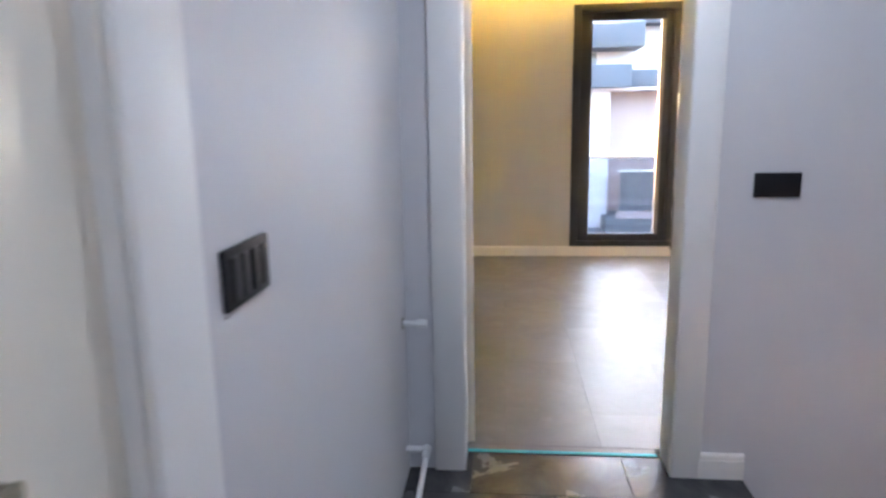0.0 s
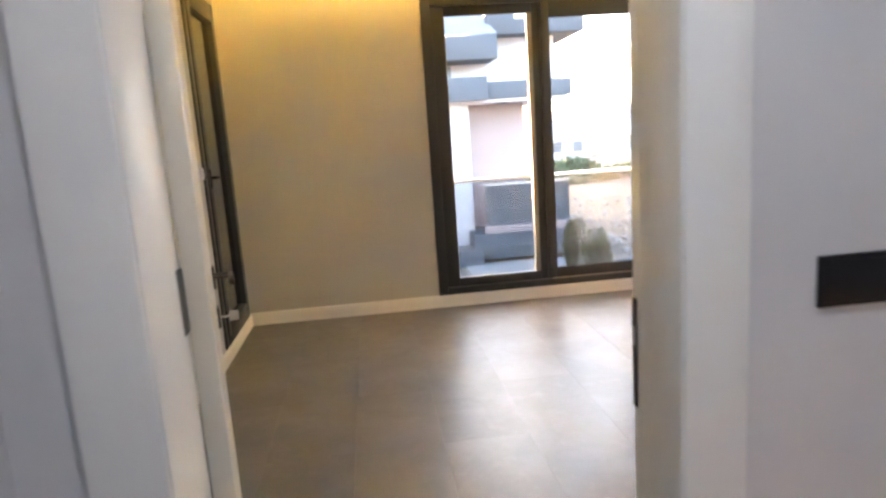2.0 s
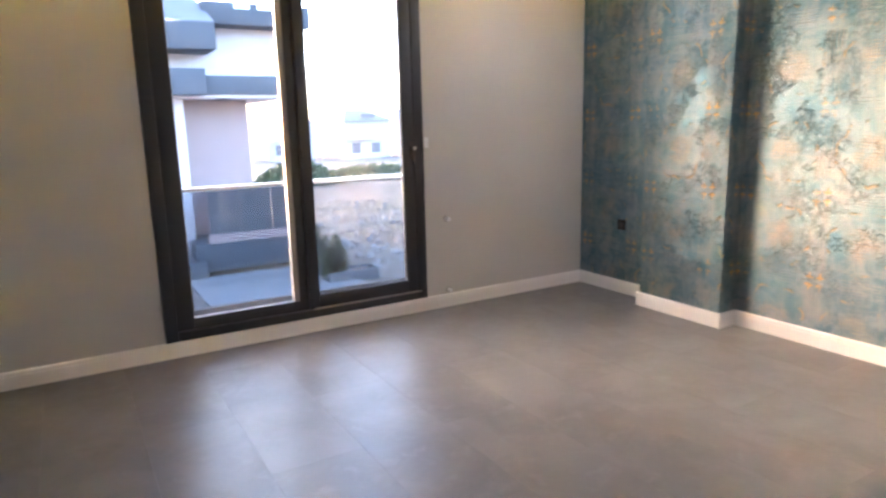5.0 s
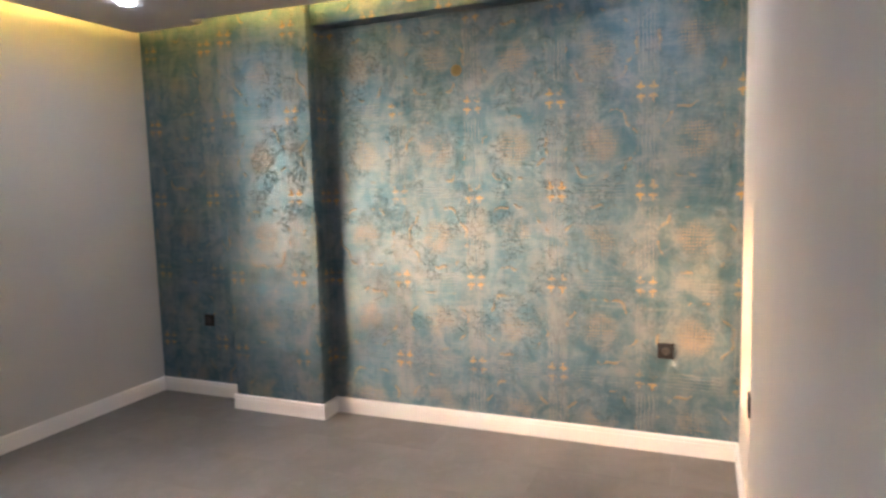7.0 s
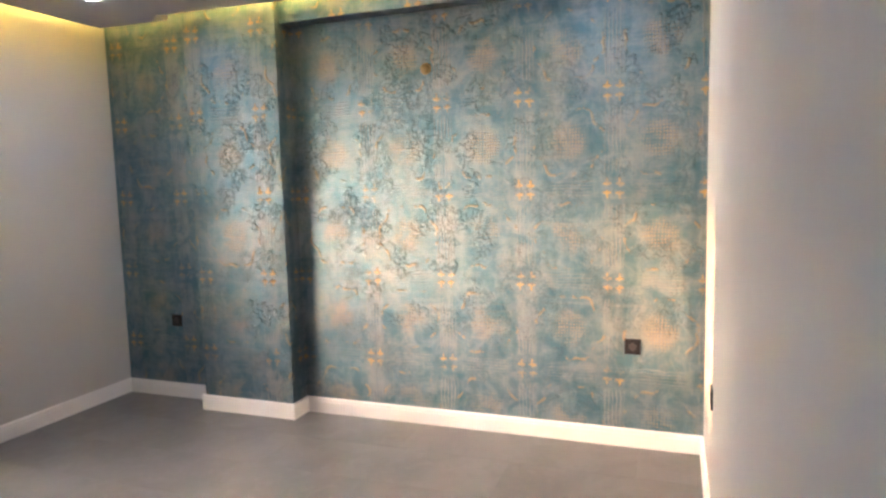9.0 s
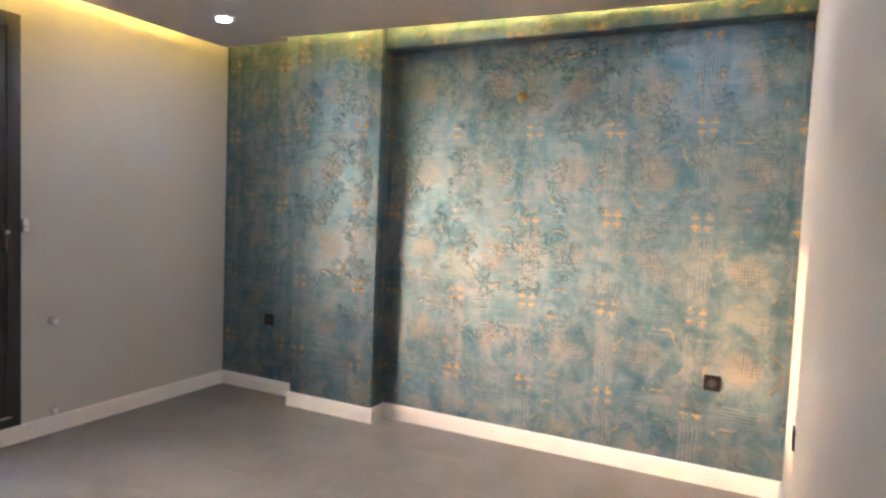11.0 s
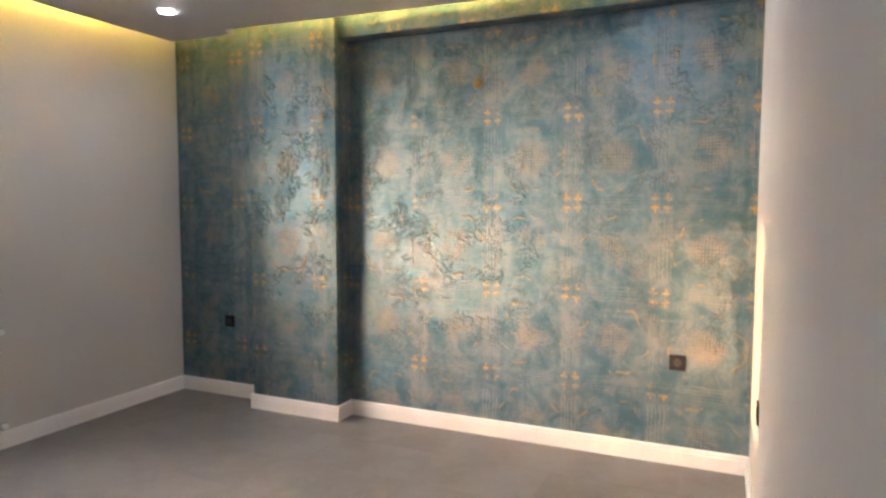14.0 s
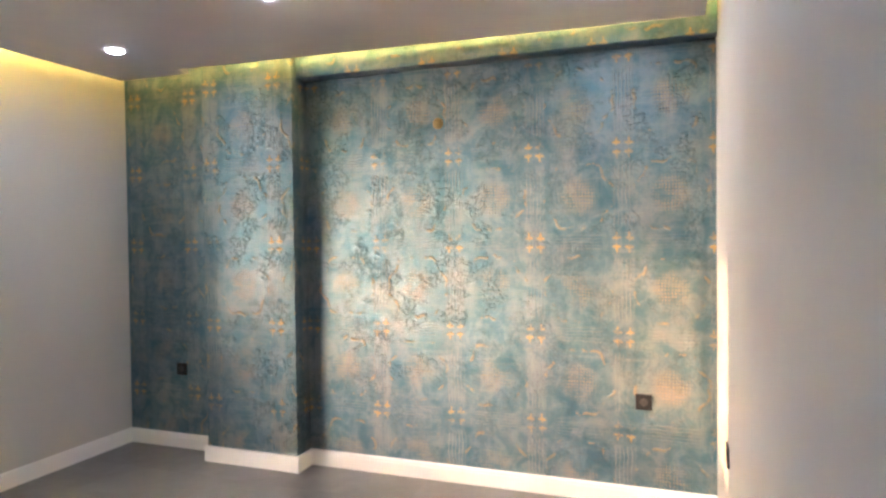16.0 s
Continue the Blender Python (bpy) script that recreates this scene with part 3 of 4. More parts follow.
# ---- switches and sockets ----
def plate(kind, at, face, gangs=1, blank=False):
    """A black wall plate; face: the way it looks, along x or y."""
    label = {"socket": "square black power socket on the wall", "switch": "black light switch plate on the wall", "blank": "black double blank wall plate"}[kind]
    root = empty({"socket": "wall_socket", "switch": "light_switch", "blank": "blank_plate"}[kind], at, label, "socket" if kind == "socket" else "wall plate")
    w, h = .0425 + .036 * (gangs - 1), .0425
    ang = math.atan2(face[1], face[0])
    m = Matrix.Translation(at) @ Matrix.Rotation(ang, 4, "Z")
    def local(name, rows, mat, bevel, lab=""):
        bm = bmesh.new()
        for r in rows:
            box(bm, *r, bevel=bevel)
        bmesh.ops.transform(bm, matrix=m, verts=bm.verts)
        return part(name, bm, mat, root, lab, True)
    local("frame", [(0, -w, -h, .009, w, h)], BLACK, .0025)
    if kind == "blank":
        local("cover", [(.009, -w + .008, -.034, .0115, w - .008, .034)], BLACK, .0012)
    for i in range(gangs):
        c = (i - (gangs - 1) / 2) * .071
        if kind == "switch":
            local("rocker", [(.009, c - .03, -.031, .0125, c - .001, .031)], BLACK, .0012)
            local("rocker", [(.009, c + .001, -.031, .0125, c + .03, .031)], BLACK, .0012)
    if kind == "socket":
        bm = bmesh.new()
        rod(bm, (.0085, 0, 0), (.0105, 0, 0), .021, seg=28)
        bmesh.ops.transform(bm, matrix=m, verts=bm.verts)
        part("socket_well", bm, BLACK_IN, root, "round dark socket well", True)
        local("earth_clip", [(.0105, -.003, .0165, .0125, .003, .021)], NICKEL, .0)
        local("earth_clip", [(.0105, -.003, -.021, .0125, .003, -.0165)], NICKEL, .0)
    return root


plate("socket", (XE, 3.469, .563), (-1, 0))
plate("socket", (XE, .364, .570), (-1, 0))
plate("socket", (2.679, YS, .574), (0, 1))
plate("switch", (XW, 2.66, 1.17), (1, 0))
plate("blank", (.354, HY, 1.130), (0, -1), 2)
plate("switch", (-.97, -1.665, 1.16), (1, 0), 2)

# brass cap of a wall lamp outlet on the papered wall
root = empty("wall_lamp_cap", (XE, 1.527, 2.146), "small round aged brass cap on the papered wall", "wall cap")
bm = bmesh.new()
rod(bm, (XE, 1.527, 2.146), (XE - .006, 1.527, 2.146), .034, .031, seg=28)
part("rose", bm, BRASS, root, smooth=True)
bm = bmesh.new()
ball(bm, (XE - .006, 1.527, 2.146), .026, (.75, 1, 1), 20)
part("dome", bm, BRASS, root, "domed brass centre", True)


def pipe_stub(at, out, length, group):
    """A capped white radiator pipe end that stands out of the wall."""
    root = empty("radiator_pipe_stub", at, "capped white plastic radiator pipe end in the wall", "pipe stub", group)
    a, o = Vector(at), Vector(out)
    bm = bmesh.new()
    rod(bm, a, a + o * length, .010)
    part("pipe", bm, PVC, root, smooth=True)
    bm = bmesh.new()
    rod(bm, a + o * (length - .03), a + o * (length + .006), .0165, seg=8)
    part("cap", bm, PVC, root, "white ribbed end cap")
    bm = bmesh.new()
    rod(bm, a, a + o * .0025, .024)
    part("wall_patch", bm, MASTIC, root, "grey plaster smudge round the pipe", True)


pipe_stub((2.085, YN, .690), (0, -1, 0), .045, "radiator pipe ends of the room")
pipe_stub((2.10, YN, .136), (0, -1, 0), .022, "radiator pipe ends of the room")
pipe_stub((-.97, -.285, .635), (1, 0, 0), .085, "radiator pipe ends of the hall")

# ---- hall ----
HX0, HX1, HB = -.97, 2.3, -3.9
structure("hall_wall_north", [(HX0 - .2, HY, 0, DX0, -.12, ZC), (DX1, HY, -2.9, HX1 + .2, -.12, ZC), (DX0, HY, DZ, DX1, -.12, ZC)], HALLWALL, "cool white painted hall wall round the door", "wall")
structure("hall_wall_west", [(HX0 - .2, -1.82, 0, HX0, HY, ZC), (HX0 - .2, -2.85, 2.1, HX0, -1.82, ZC), (HX0 - .2, HB, 0, HX0, -2.85, ZC)], HALLWALL, "cool white painted hall side wall", "wall")
structure("hall_wall_south", [(HX0 - .2, HB - .2, -2.9, HX1 + .2, HB, ZC)], HALLWALL, "plain hall end wall", "wall")
structure("hall_wall_east", [(HX1, HB, -2.9, HX1 + .2, HY, ZC)], HALLWALL, "plain stairwell wall", "wall")
structure("hall_ceiling", [(HX0 - .2, HB - .2, 2.6, HX1 + .2, HY, 2.8)], CEILING, "plain white hall ceiling", "ceiling")
bm = bmesh.new()
sweep(bm, SKIRT_PROFILE, (.144, HY, .002), (.315, HY, .002), (0, -1, 0))
tagged(part("baseboard", bm, SKIRT), "short white moulded skirting board beside the door frame", "skirting board", "skirting boards", "structure")
# unseen lamps added to light the hall, modelled like the room's spots
for y in (-1.0, -2.8):
    recessed_spot(.0, y, 2.6, HALLMAT, "ceiling spots of the hall")


def lower_pipe():
    root = empty("radiator_pipe", (-.955, -.27, .12), "white plastic radiator pipe with an elbow beside the door", "pipe")
    bm = bmesh.new()
    rod(bm, (-.97, -.27, .12), (-.90, -.27, .12), .013)
    ball(bm, (-.893, -.27, .12), .02)
    rod(bm, (-.893, -.27, .12), (-.893, -.30, .10), .016)
    part("elbow", bm, PVC, root, smooth=True)
    bm = bmesh.new()
    rod(bm, (-.893, -.30, .10), (-.90, -.60, .012), .011)
    part("pipe", bm, PVC, root, smooth=True)


lower_pipe()


def hall_door():
    root = empty("door_2", (HX0, -2.335, 0), "closed cream door with a wide white casing in the hall wall", "door", kind="structure")
    boxes("casing", [(HX0 + .001, -1.95, .002, HX0 + .018, -1.815, 2.2)], WHITE, root, bevel=.006)
    boxes("casing", [(HX0 + .001, -2.855, .002, HX0 + .018, -2.72, 2.2)], WHITE, root, bevel=.006)
    boxes("casing", [(HX0 + .001, -2.72, 2.07, HX0 + .018, -1.95, 2.2)], WHITE, root, bevel=.006)
    boxes("lining", [(HX0 - .19, -1.95, .002, HX0, -1.825, 2.098)], WHITE, root)
    boxes("lining", [(HX0 - .19, -2.848, .002, HX0, -2.72, 2.098)], WHITE, root)
    leaf = boxes("leaf", [(HX0 - .06, -2.718, .008, HX0 - .02, -1.952, 2.066)], CREAM, root, "cream lacquered door leaf", bevel=.003)
    bm = bmesh.new()
    box(bm, HX0 - .02, -2.152, 1.065, HX0 - .014, -2.124, 1.135, bevel=.002)
    rod(bm, (HX0 - .014, -2.138, 1.10), (HX0 + .014, -2.138, 1.10), .008)
    box(bm, HX0 + .008, -2.27, 1.092, HX0 + .018, -2.130, 1.108, bevel=.004)
    part("handle", bm, SATIN, leaf, "satin grey lever handle", True)
    for z0, z1 in ((1.155, 1.19), (.96, 1.02)):
        boxes("lock_plate", [(HX0 - .02, -2.152, z0, HX0 - .014, -2.124, z1)], SATIN, leaf, "satin grey lock plate", bevel=.002)


hall_door()


def side_door():
    """Closed door at the back of a deep reveal in the west wall, over a pale stone threshold."""
    root = empty("door_3", (XW, (SY0 + SY1) / 2, 0), "closed cream door in a white cased reveal", "door", kind="structure")
    boxes("casing", [(XW + .001, SY1 - .022, .007, XW + .018, SY1 + .110, 2.2)], WHITE, root, bevel=.006)
    boxes("casing", [(XW + .001, SY0 - .110, .007, XW + .018, SY0 + .022, 2.2)], WHITE, root, bevel=.006)
    boxes("casing", [(XW + .001, SY0 + .0225, 2.068, XW + .018, SY1 - .0225, 2.2)], WHITE, root, bevel=.006)
    boxes("lining", [(XW - .246, SY1 - .028, .008, XW, SY1 - .001, 2.098)], WHITE, root)
    boxes("lining", [(XW - .246, SY0 + .001, .008, XW, SY0 + .028, 2.098)], WHITE, root)
    boxes("head", [(XW - .246, SY0 + .0285, 2.07, XW, SY1 - .0285, 2.098)], WHITE, root)
    boxes("threshold", [(XW - .25, SY0 + .002, -.02, XW, SY1 - .002, .007)], PAVING, root, "grey stone threshold")
    leaf = boxes("leaf", [(XW - .215, SY0 + .030, .012, XW - .175, SY1 - .030, 2.066)], CREAM, root, "cream lacquered door leaf", bevel=.003)
    bm = bmesh.new()
    y = SY0 + .10
    box(bm, XW - .175, y - .014, .88, XW - .167, y + .014, 1.10, bevel=.003)
    rod(bm, (XW - .167, y, 1.03), (XW - .13, y, 1.03), .009)
    box(bm, XW - .137, y - .01, 1.02, XW - .123, y + .12, 1.04, bevel=.005)
    part("handle", bm, NICKEL, leaf, "dark nickel lever handle", True)


side_door()


def step_light():
    root = empty("step_light", (.957, HY, .048), "small square black step light, glowing warm", "step light")
    x, z, w, lw = .957, .048, .058, .034
    bm = bmesh.new()
    for r in ((x - w, z - w, x + w, z - .03), (x - w, z + .012, x + w, z + w), (x - w, z - .03, x - lw, z + .012), (x + lw, z - .03, x + w, z + .012)):
        box(bm, r[0], HY - .012, r[1], r[2], HY, r[3])
    part("frame", bm, BLACK, root)
    boxes("lens", [(x - lw, HY - .006, z - .03, x + lw, HY - .001, z + .012)], STEPMAT, root, "warm glowing lens")


step_light()

# ---- outside ----
def balcony():
    root = empty("balcony", (1.0, 4.8, -.1), "narrow balcony with a smoked glass railing", "balcony", kind="structure")
    boxes("slab", [(-1.4, 4.062, -.30, 3.4, 5.12, -.06)], CONCRETE, root)
    boxes("handrail", [(-1.2, 5.0, .925, 3.3, 5.05, .957)], SILVER, root, "pale metal handrail", bevel=.006)
    # the gap between the panes is added to pass a sun streak to the floor
    for a, b in ((-1.15, -.296), (-.232, 3.25)):
        boxes("pane", [(a, 5.018, .0, b, 5.03, .925)], SMOKE, root, "smoked glass panel")
    boxes("shoe", [(-1.2, 5.0, -.06, 3.3, 5.05, .0)], FASCIA, root, "grey metal glazing shoe")


balcony()

bm = bmesh.new()
bmesh.ops.create_grid(bm, x_segments=90, y_segments=110, size=1, matrix=Matrix.Translation((15, 55, 0)) @ Matrix.Diagonal((45, 50, 1, 1)))
for v in bm.verts:
    x, y = v.co.x, v.co.y
    lot = min(1, max(0, (y - 18) / 6)) * (1 if x > 7.2 or y > 32 else 0)
    v.co.z = -3.2 + lot * (.35 * noise.noise((x * .35, y * .35, 0)) + .18 * noise.noise((x * 1.1, y * 1.1, 3)))
tagged(part("ground", bm, SOIL, smooth=True), "rough empty lot of dry soil and rubble", "ground", kind="structure")
bm = bmesh.new()
for r in ((-900, -900, -30, 1200), (60, -900, 900, 1200), (-30, 105, 60, 1200), (-30, -900, 60, 5)):
    vs = [bm.verts.new((a, b, -3.21)) for a, b in ((r[0], r[1]), (r[2], r[1]), (r[2], r[3]), (r[0], r[3]))]
    bm.faces.new(vs)
tagged(part("far_ground", bm, SOIL), "dry ground reaching to the horizon", "ground", kind="structure")

rng = random.Random(5)
bm = bmesh.new()
for i in range(1000):
    x, y = rng.uniform(6.8, 20), 18.5 + 20 * rng.random() ** 1.5
    s = rng.uniform(.04, .20) * (1 + .6 * (rng.random() < .1))
    m = Matrix.Translation((x, y, -3.15 + .2 * noise.noise((x * .35, y * .35, 0)))) @ Euler((rng.random() * 6, rng.random() * 6, rng.random() * 6)).to_matrix().to_4x4() @ Matrix.Diagonal((s, s * rng.uniform(.5, 1), s * rng.uniform(.4, .8), 1))
    bmesh.ops.create_icosphere(bm, subdivisions=1, radius=1, matrix=m)
tagged(part("rubble", bm, STONE), "loose pale stones and rubble on the lot", "rubble", kind="stuff")

PX, PY, PS = -.444, -.111, 1.61          # the neighbouring house stands on this line of sight
def nx(x): return PX + (x - PX) * PS
def nz(z): return 1.4 + (z - 1.4) * PS


RAILGLASS = plain("dark_railing_glass", (0.075, 0.075, 0.08), 0.4, grain=2, depth=0.0)


def neighbour():
    root = empty("neighbour_house", (4, 24, -3.2), "white and pink neighbouring house with grey slab edges", "house")
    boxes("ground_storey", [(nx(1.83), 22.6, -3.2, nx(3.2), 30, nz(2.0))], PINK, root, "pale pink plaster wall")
    boxes("pillar", [(nx(1.2), 21.6, -3.2, nx(1.83), 30, nz(2.0))], PLASTER, root, "white plaster pillar", bevel=.02)
    boxes("soffit", [(nx(1.2), 21.1, nz(2.0), nx(3.95), 30, nz(2.06))], PLASTER, root, "white porch soffit")
    boxes("soffit_lamp", [(nx(2.5), 21.8, nz(2.0) - .03, nx(2.75), 22.1, nz(2.0))], FASCIA, root, "small soffit lamp")
    boxes("floor_slab", [(nx(1.2), 21.0, nz(2.06), nx(4.05), 30, nz(2.42))], FASCIA, root, "grey floor slab edge", bevel=.02)
    boxes("floor_slab_step", [(nx(1.2), 20.5, nz(2.04), nx(2.16), 21.0, nz(2.52))], FASCIA, root, "grey stepped slab edge", bevel=.02)
    up = boxes("upper_storey", [(nx(1.2), 22.2, nz(2.42), nx(3.9), 30, nz(3.4))], PLASTER, root, "white plaster wall")
    boxes("window", [(nx(1.3), 22.14, nz(2.5), nx(1.55), 22.2, nz(2.85))], FARGLASS, up, "upper window")
    roof = boxes("roof", [(nx(2.3), 21.3, nz(3.4), nx(4.43), 30, nz(3.82))], FASCIA, root, "grey roof edge", bevel=.03)
    boxes("roof_edge", [(nx(1.2), 20.6, nz(2.87), nx(2.42), 22.2, nz(3.36))], FASCIA, root, "grey porch roof edge", bevel=.03)
    bm = bmesh.new()
    prism(bm, [(nx(1.2), 20.6), (nx(2.42), 20.6), (nx(2.3), 22.2), (nx(1.2), 22.2)], nz(3.36), nz(3.37))
    for v in bm.verts:
        if v.co.y > 22:
            v.co.z += .9
    part("porch_roof", bm, ROOFTILE, root, "grey pitched porch roof")
    for i in range(3):
        boxes("roof_light", [(nx(2.9 + .45 * i), 21.25, nz(3.7), nx(3.2 + .45 * i), 21.3, nz(3.8))], SILVER, roof, "bright roof light")
    rail = boxes("terrace_rail", [(nx(1.95), 20.6, nz(.24), nx(3.85), 20.66, nz(.29))], SILVER, root, "metal terrace handrail")
    for i in range(3):
        a = 2.0 + .62 * i
        boxes("pane", [(nx(a), 20.62, nz(-.66), nx(a + .6), 20.64, nz(.24))], RAILGLASS, rail, "dark glass railing panel")
    boxes("terrace_slab", [(nx(1.7), 20.5, nz(-1.34), nx(4.0), 22.6, nz(-.78))], FASCIA, root, "grey terrace slab", bevel=.02)
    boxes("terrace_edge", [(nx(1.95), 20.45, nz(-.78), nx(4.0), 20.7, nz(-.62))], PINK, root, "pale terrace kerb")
    # two unseen blocks, added only to trim the sun beam into the room
    boxes("sun_block_wing", [(-10.5, 23.0, -3.2, nx(1.2), 31, 7.5)], PLASTER, root, "added unseen block that keeps sun off the right pane")
    boxes("sun_cap_block", [(-12.3, 23.0, 4.05, -10.5, 24.5, 5.2)], PLASTER, root, "added unseen block that cuts the top of the sun beam")
    boxes("plinth", [(nx(1.2), 20.2, -3.2, nx(1.85), 21.6, nz(-1.1))], FASCIA, root, "grey plinth", bevel=.02)
    boxes("support", [(nx(3.75), 20.9, -3.2, nx(3.85), 21.1, nz(-1.34))], FASCIA, root, "thin terrace support")


neighbour()
pav = structure("pavement", [(2.6, 12.5, -3.25, 7.0, 20.4, -3.12)], PAVING, "pale paved forecourt", "pavement")


def shrub(x, y, h, w, seed):
    r = random.Random(seed)
    root = empty("thuja_shrub", (x, y, -3.12), "small dense green conifer shrub in the planter", "shrub", "planted shrubs")
    bm = bmesh.new()
    rod(bm, (x, y, -3.12), (x, y, -3.12 + h * .9), .035, .01, 8)
    for i in range(10):
        a, t = r.random() * 6.28, r.uniform(.2, .8)
        p = Vector((x, y, -3.12 + h * t))
        rod(bm, p, p + Vector((math.cos(a), math.sin(a), .8)) * w * .45 * (1 - t), .012, .004, 6)
    part("trunk", bm, BARK, root)
    bm = bmesh.new()
    tufts = [(r.uniform(-.3, .3) * w, r.uniform(-.3, .3) * w, r.uniform(.55, 1.0), r.uniform(.4, .75)) for k in range(7)]
    for i in range(3200):
        ox, oy, hh, ww = tufts[i % 7]
        t = r.random() ** .9
        a, rad = r.random() * 6.28, w * .5 * ww * math.sin(math.pi * (.12 + .86 * t)) ** .8 * r.uniform(.4, 1.15)
        p = Vector((x + ox + math.cos(a) * rad, y + oy + math.sin(a) * rad, -3.05 + (h - .05) * hh * t))
        s = r.uniform(.05, .11)
        d = Vector((math.cos(a) * .5 + r.uniform(-.5, .5), math.sin(a) * .5 + r.uniform(-.5, .5), 1.0)).normalized()
        e = d.orthogonal().normalized()
        vs = [bm.verts.new(p + q) for q in (-e * s * .35, d * s * .4 - e * s * .1, d * s * 1.5, d * s * .4 + e * s * .5)]
        bm.faces.new(vs)
    part("crown", bm, LEAF, root, "dense scaly green foliage")


shrub(6.36, 17.6, 1.32, .9, 1)
shrub(5.85, 18.4, 1.75, .75, 2)
box_root = empty("planter", (6.6, 17.6, -3.2), "long dark grey planter box", "planter")
boxes("trough", [(6.1, 17.3, -3.2, 6.15, 18.0, -2.85), (7.65, 17.3, -3.2, 7.7, 18.0, -2.85), (6.15, 17.3, -3.2, 7.65, 17.35, -2.85), (6.15, 17.95, -3.2, 7.65, 18.0, -2.85)], FASCIA, box_root, bevel=.008)
boxes("soil", [(6.15, 17.35, -3.2, 7.65, 17.95, -2.93)], SOIL, box_root, "dry soil")


def far_house(x, y, w, d, h, roof, seed):
    r = random.Random(seed)
    root = empty("far_house", (x, y, -3.2), "pale distant house with rows of windows", "house", "distant houses")
    wall = boxes("wall", [(x, y, -3.2, x + w, y + d, -3.2 + h)], FARWALL, root)
    bm = bmesh.new()
    z = -3.2 + h
    low = [bm.verts.new(p) for p in ((x - .4, y - .4, z), (x + w + .4, y - .4, z), (x + w + .4, y + d + .4, z), (x - .4, y + d + .4, z))]
    top = [bm.verts.new(p) for p in ((x + w * .3, y + d * .5, z + roof), (x + w * .7, y + d * .5, z + roof))]
    for f in ((low[0], low[1], top[1], top[0]), (low[1], low[2], top[1]), (low[2], low[3], top[0], top[1]), (low[3], low[0], top[0]), tuple(low)):
        bm.faces.new(f)
    part("roof", bm, FARROOF if seed % 2 else ROOFTILE, root)
    if seed % 2 == 0:
        boxes("roof_panel", [(x + w * .35, y - .1, z + roof * .25, x + w * .65, y + .1, z + roof * .6)], FARGLASS, root, "dark roof window")
    for fl in range(int(h // 3)):
        for i in range(int(w // 3)):
            a = x + 1.0 + i * 3
            boxes("window", [(a, y - .06, -3.2 + fl * 3 + .9, a + 1.3, y - .005, -3.2 + fl * 3 + 2.3)], FARGLASS, wall)
        boxes("balcony", [(x + w * .1, y - 1.0, -3.2 + fl * 3 + 2.75, x + w * .6, y, -3.2 + fl * 3 + 2.95)], FARWALL, root)


for i, (x, y, w, d, h, rf) in enumerate(((34.2, 84, 7, 9, 5.3, 1.7), (24.6, 88, 6.6, 9, 5.4, 1.4), (43.6, 86, 8, 9, 5.4, 1.8), (14.5, 92, 7.5, 9, 5.2, 1.5), (55, 92, 11, 9, 6.2, 2.0))):
    far_house(x, y, w, d, h, rf, i)

def mound(x, y, w, h, seed):
    r = random.Random(seed)
    bm = bmesh.new()
    for i in range(2600):
        a, q = r.random() * 6.28, math.sqrt(r.random())
        p = Vector((x + math.cos(a) * q * w, y + math.sin(a) * q * w * .5, -3.2 + h * (1 - q * q) * r.uniform(.5, 1)))
        s = r.uniform(.15, .4)
        d = Vector((r.uniform(-1, 1), r.uniform(-1, 1), r.uniform(.2, 1))).normalized()
        e = d.orthogonal().normalized()
        bm.faces.new([bm.verts.new(p + k) for k in (-e * s * .4, d * s, e * s * .4)])
    tagged(part("scrub", bm, LEAF), "low green scrub at the edge of the lot", "bush", "scrub", "stuff")


mound(16, 50, 4, 2.1, 1)
mound(24, 53, 6, 1.3, 2)

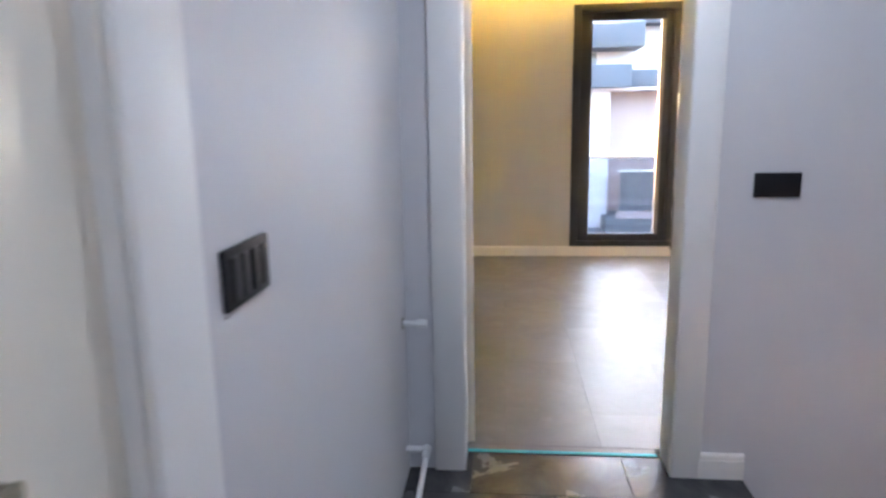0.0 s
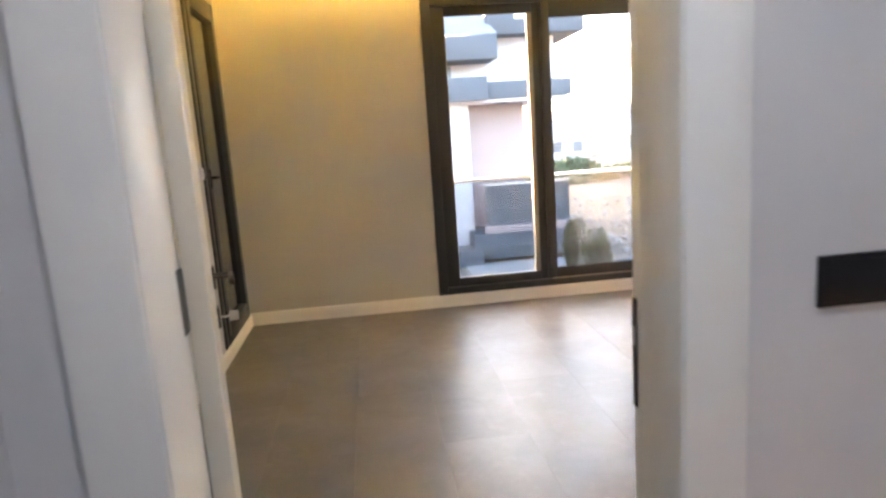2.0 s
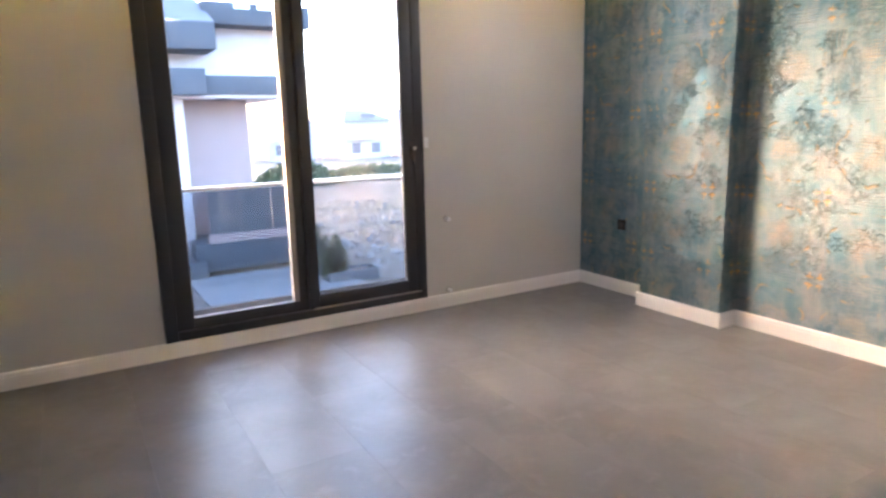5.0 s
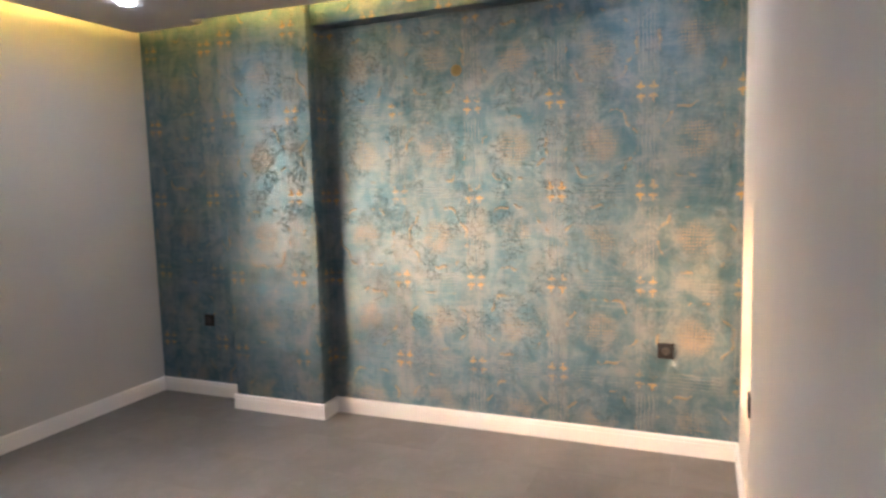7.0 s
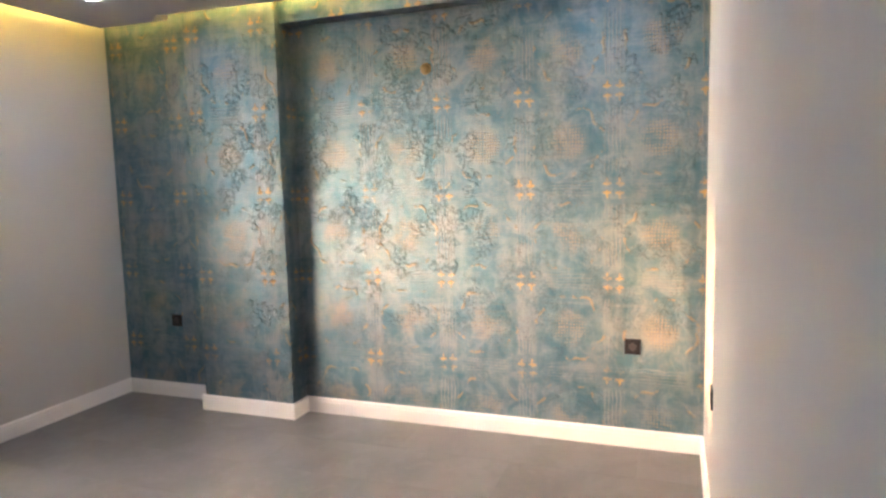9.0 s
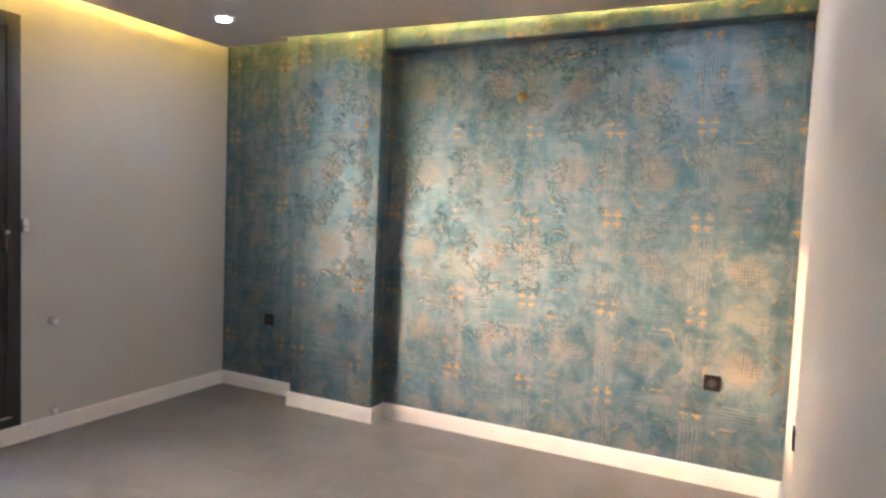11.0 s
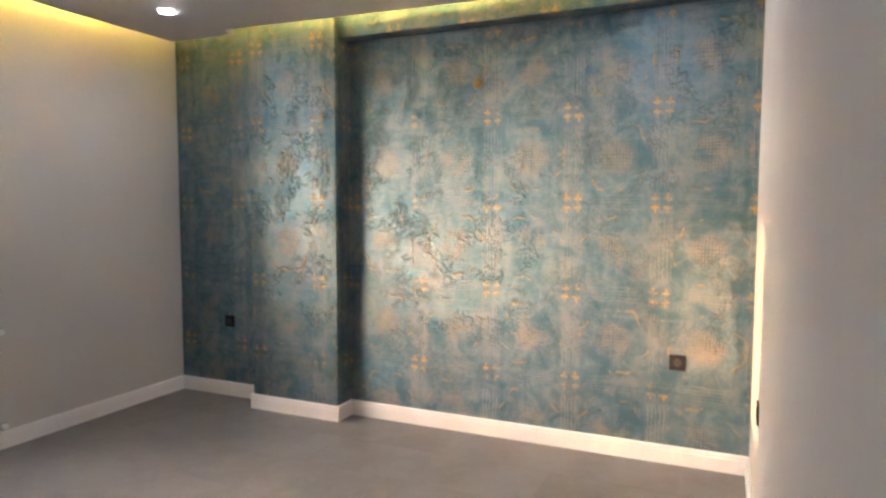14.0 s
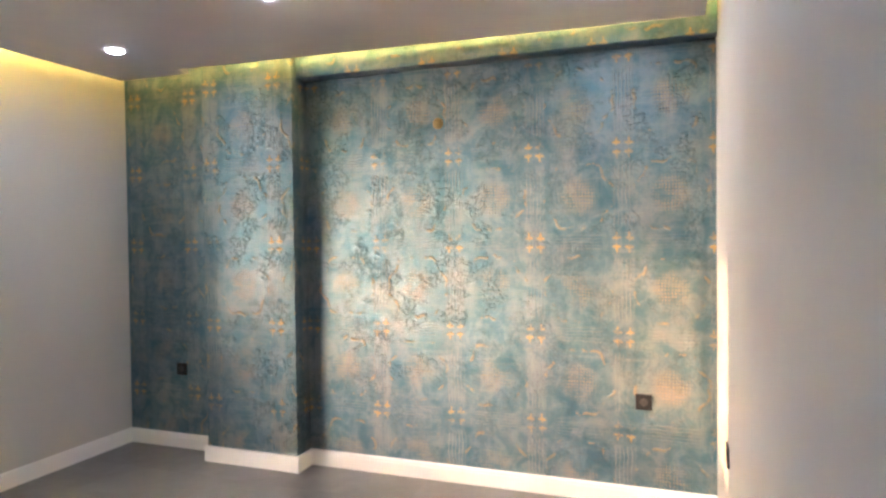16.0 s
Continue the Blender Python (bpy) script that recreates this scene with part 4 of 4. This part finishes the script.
# ---- floors, board by board ----
def floor_room():
    fl = structure("floor", [(XW, -.12, -.2, XE, YN, .0)], SUBFLOOR, "grey concrete-look laminate floor", "floor")
    W, L, X0, Y0 = .4055, 1.29, .222, .32
    meshes = {}
    i0, i1 = math.floor((XW - X0) / W), math.ceil((XE - X0) / W)
    for i in range(i0, i1):
        a0, a1 = max(XW, X0 + i * W), min(XE, X0 + (i + 1) * W)
        off = Y0 + (0 if i % 2 else L * .5)
        j0, j1 = math.floor((-.0 - off) / L), math.ceil((YN - off) / L)
        for j in range(j0, j1):
            b0, b1 = max(.0, off + j * L), min(YN, off + (j + 1) * L)
            if b1 - b0 < .02 or a1 - a0 < .02:
                continue
            w, l = a1 - a0 - .0006, b1 - b0 - .0006
            key = (round(w, 3), round(l, 3))
            if key not in meshes:
                bm = bmesh.new()
                box(bm, -w / 2, -l / 2, 0, w / 2, l / 2, .006, bevel=.0003, seg=1)
                meshes[key] = mesh_of("plank", bm, LAMINATE)
            ob = new("plank", meshes[key])
            ob.location = ((a0 + a1) / 2, (b0 + b1) / 2, 0)
            ob.parent = fl
    # the strip in the doorway
    bm = bmesh.new()
    box(bm, -.775 / 2, -.028, 0, .775 / 2, .028, .006, bevel=.001, seg=1)
    ob = new("plank", mesh_of("plank", bm, LAMINATE))
    ob.location = (-.3575, -.029, 0)
    ob.parent = fl


def floor_hall():
    fl = structure("hall_floor", [(HX0, HB, -.2, .315, HY, -.004), (DX0, HY, -.2, DX1, -.121, -.004)], SUBFLOOR, "dark slate tiled hall floor", "floor")
    meshes = {}
    W, L = .60, .30
    y, j = -.068, 0
    while y > HB:
        y2 = max(HB, y - L)
        x = -.119 - 3 * W - (.3 if j % 2 else 0)
        lo, hi = (-.744, .029) if y2 > HY else (HX0, .315)
        while x < hi:
            a, b = max(lo, x), min(hi, x + W)
            if b - a > .02:
                key = (round(b - a, 3), round(y - y2, 3))
                if key not in meshes:
                    bm = bmesh.new()
                    box(bm, -key[0] / 2 + .0012, -key[1] / 2 + .0012, 0, key[0] / 2 - .0012, key[1] / 2 - .0012, .008, bevel=.001, seg=1)
                    meshes[key] = mesh_of("tile", bm, SLATE)
                ob = new("tile", meshes[key])
                ob.location = ((a + b) / 2, (y + y2) / 2, -.004)
                ob.parent = fl
            x += W
        y, j = y2, j + 1
    return fl


def stairs():
    root = empty("stairs", (1.3, -.7, -2.9), "dark stone stairs going down from the hall", "stairs", kind="structure")
    for i in range(6):
        boxes("step", [(.317 + .28 * i, -1.3, -.18 * (i + 1) - .17, .317 + .28 * (i + 1) + .02, HY - .002, -.18 * (i + 1))], SLATE, root, bevel=.004)
    boxes("stairwell_floor", [(.317, HB, -2.95, HX1, HY, -2.9)], SLATE, root)
    boxes("landing_edge", [(.317, HB, -2.9, .36, -1.302, -.2)], HALLWALL, root, "white side of the landing")


floor_room()
floor_hall()
stairs()
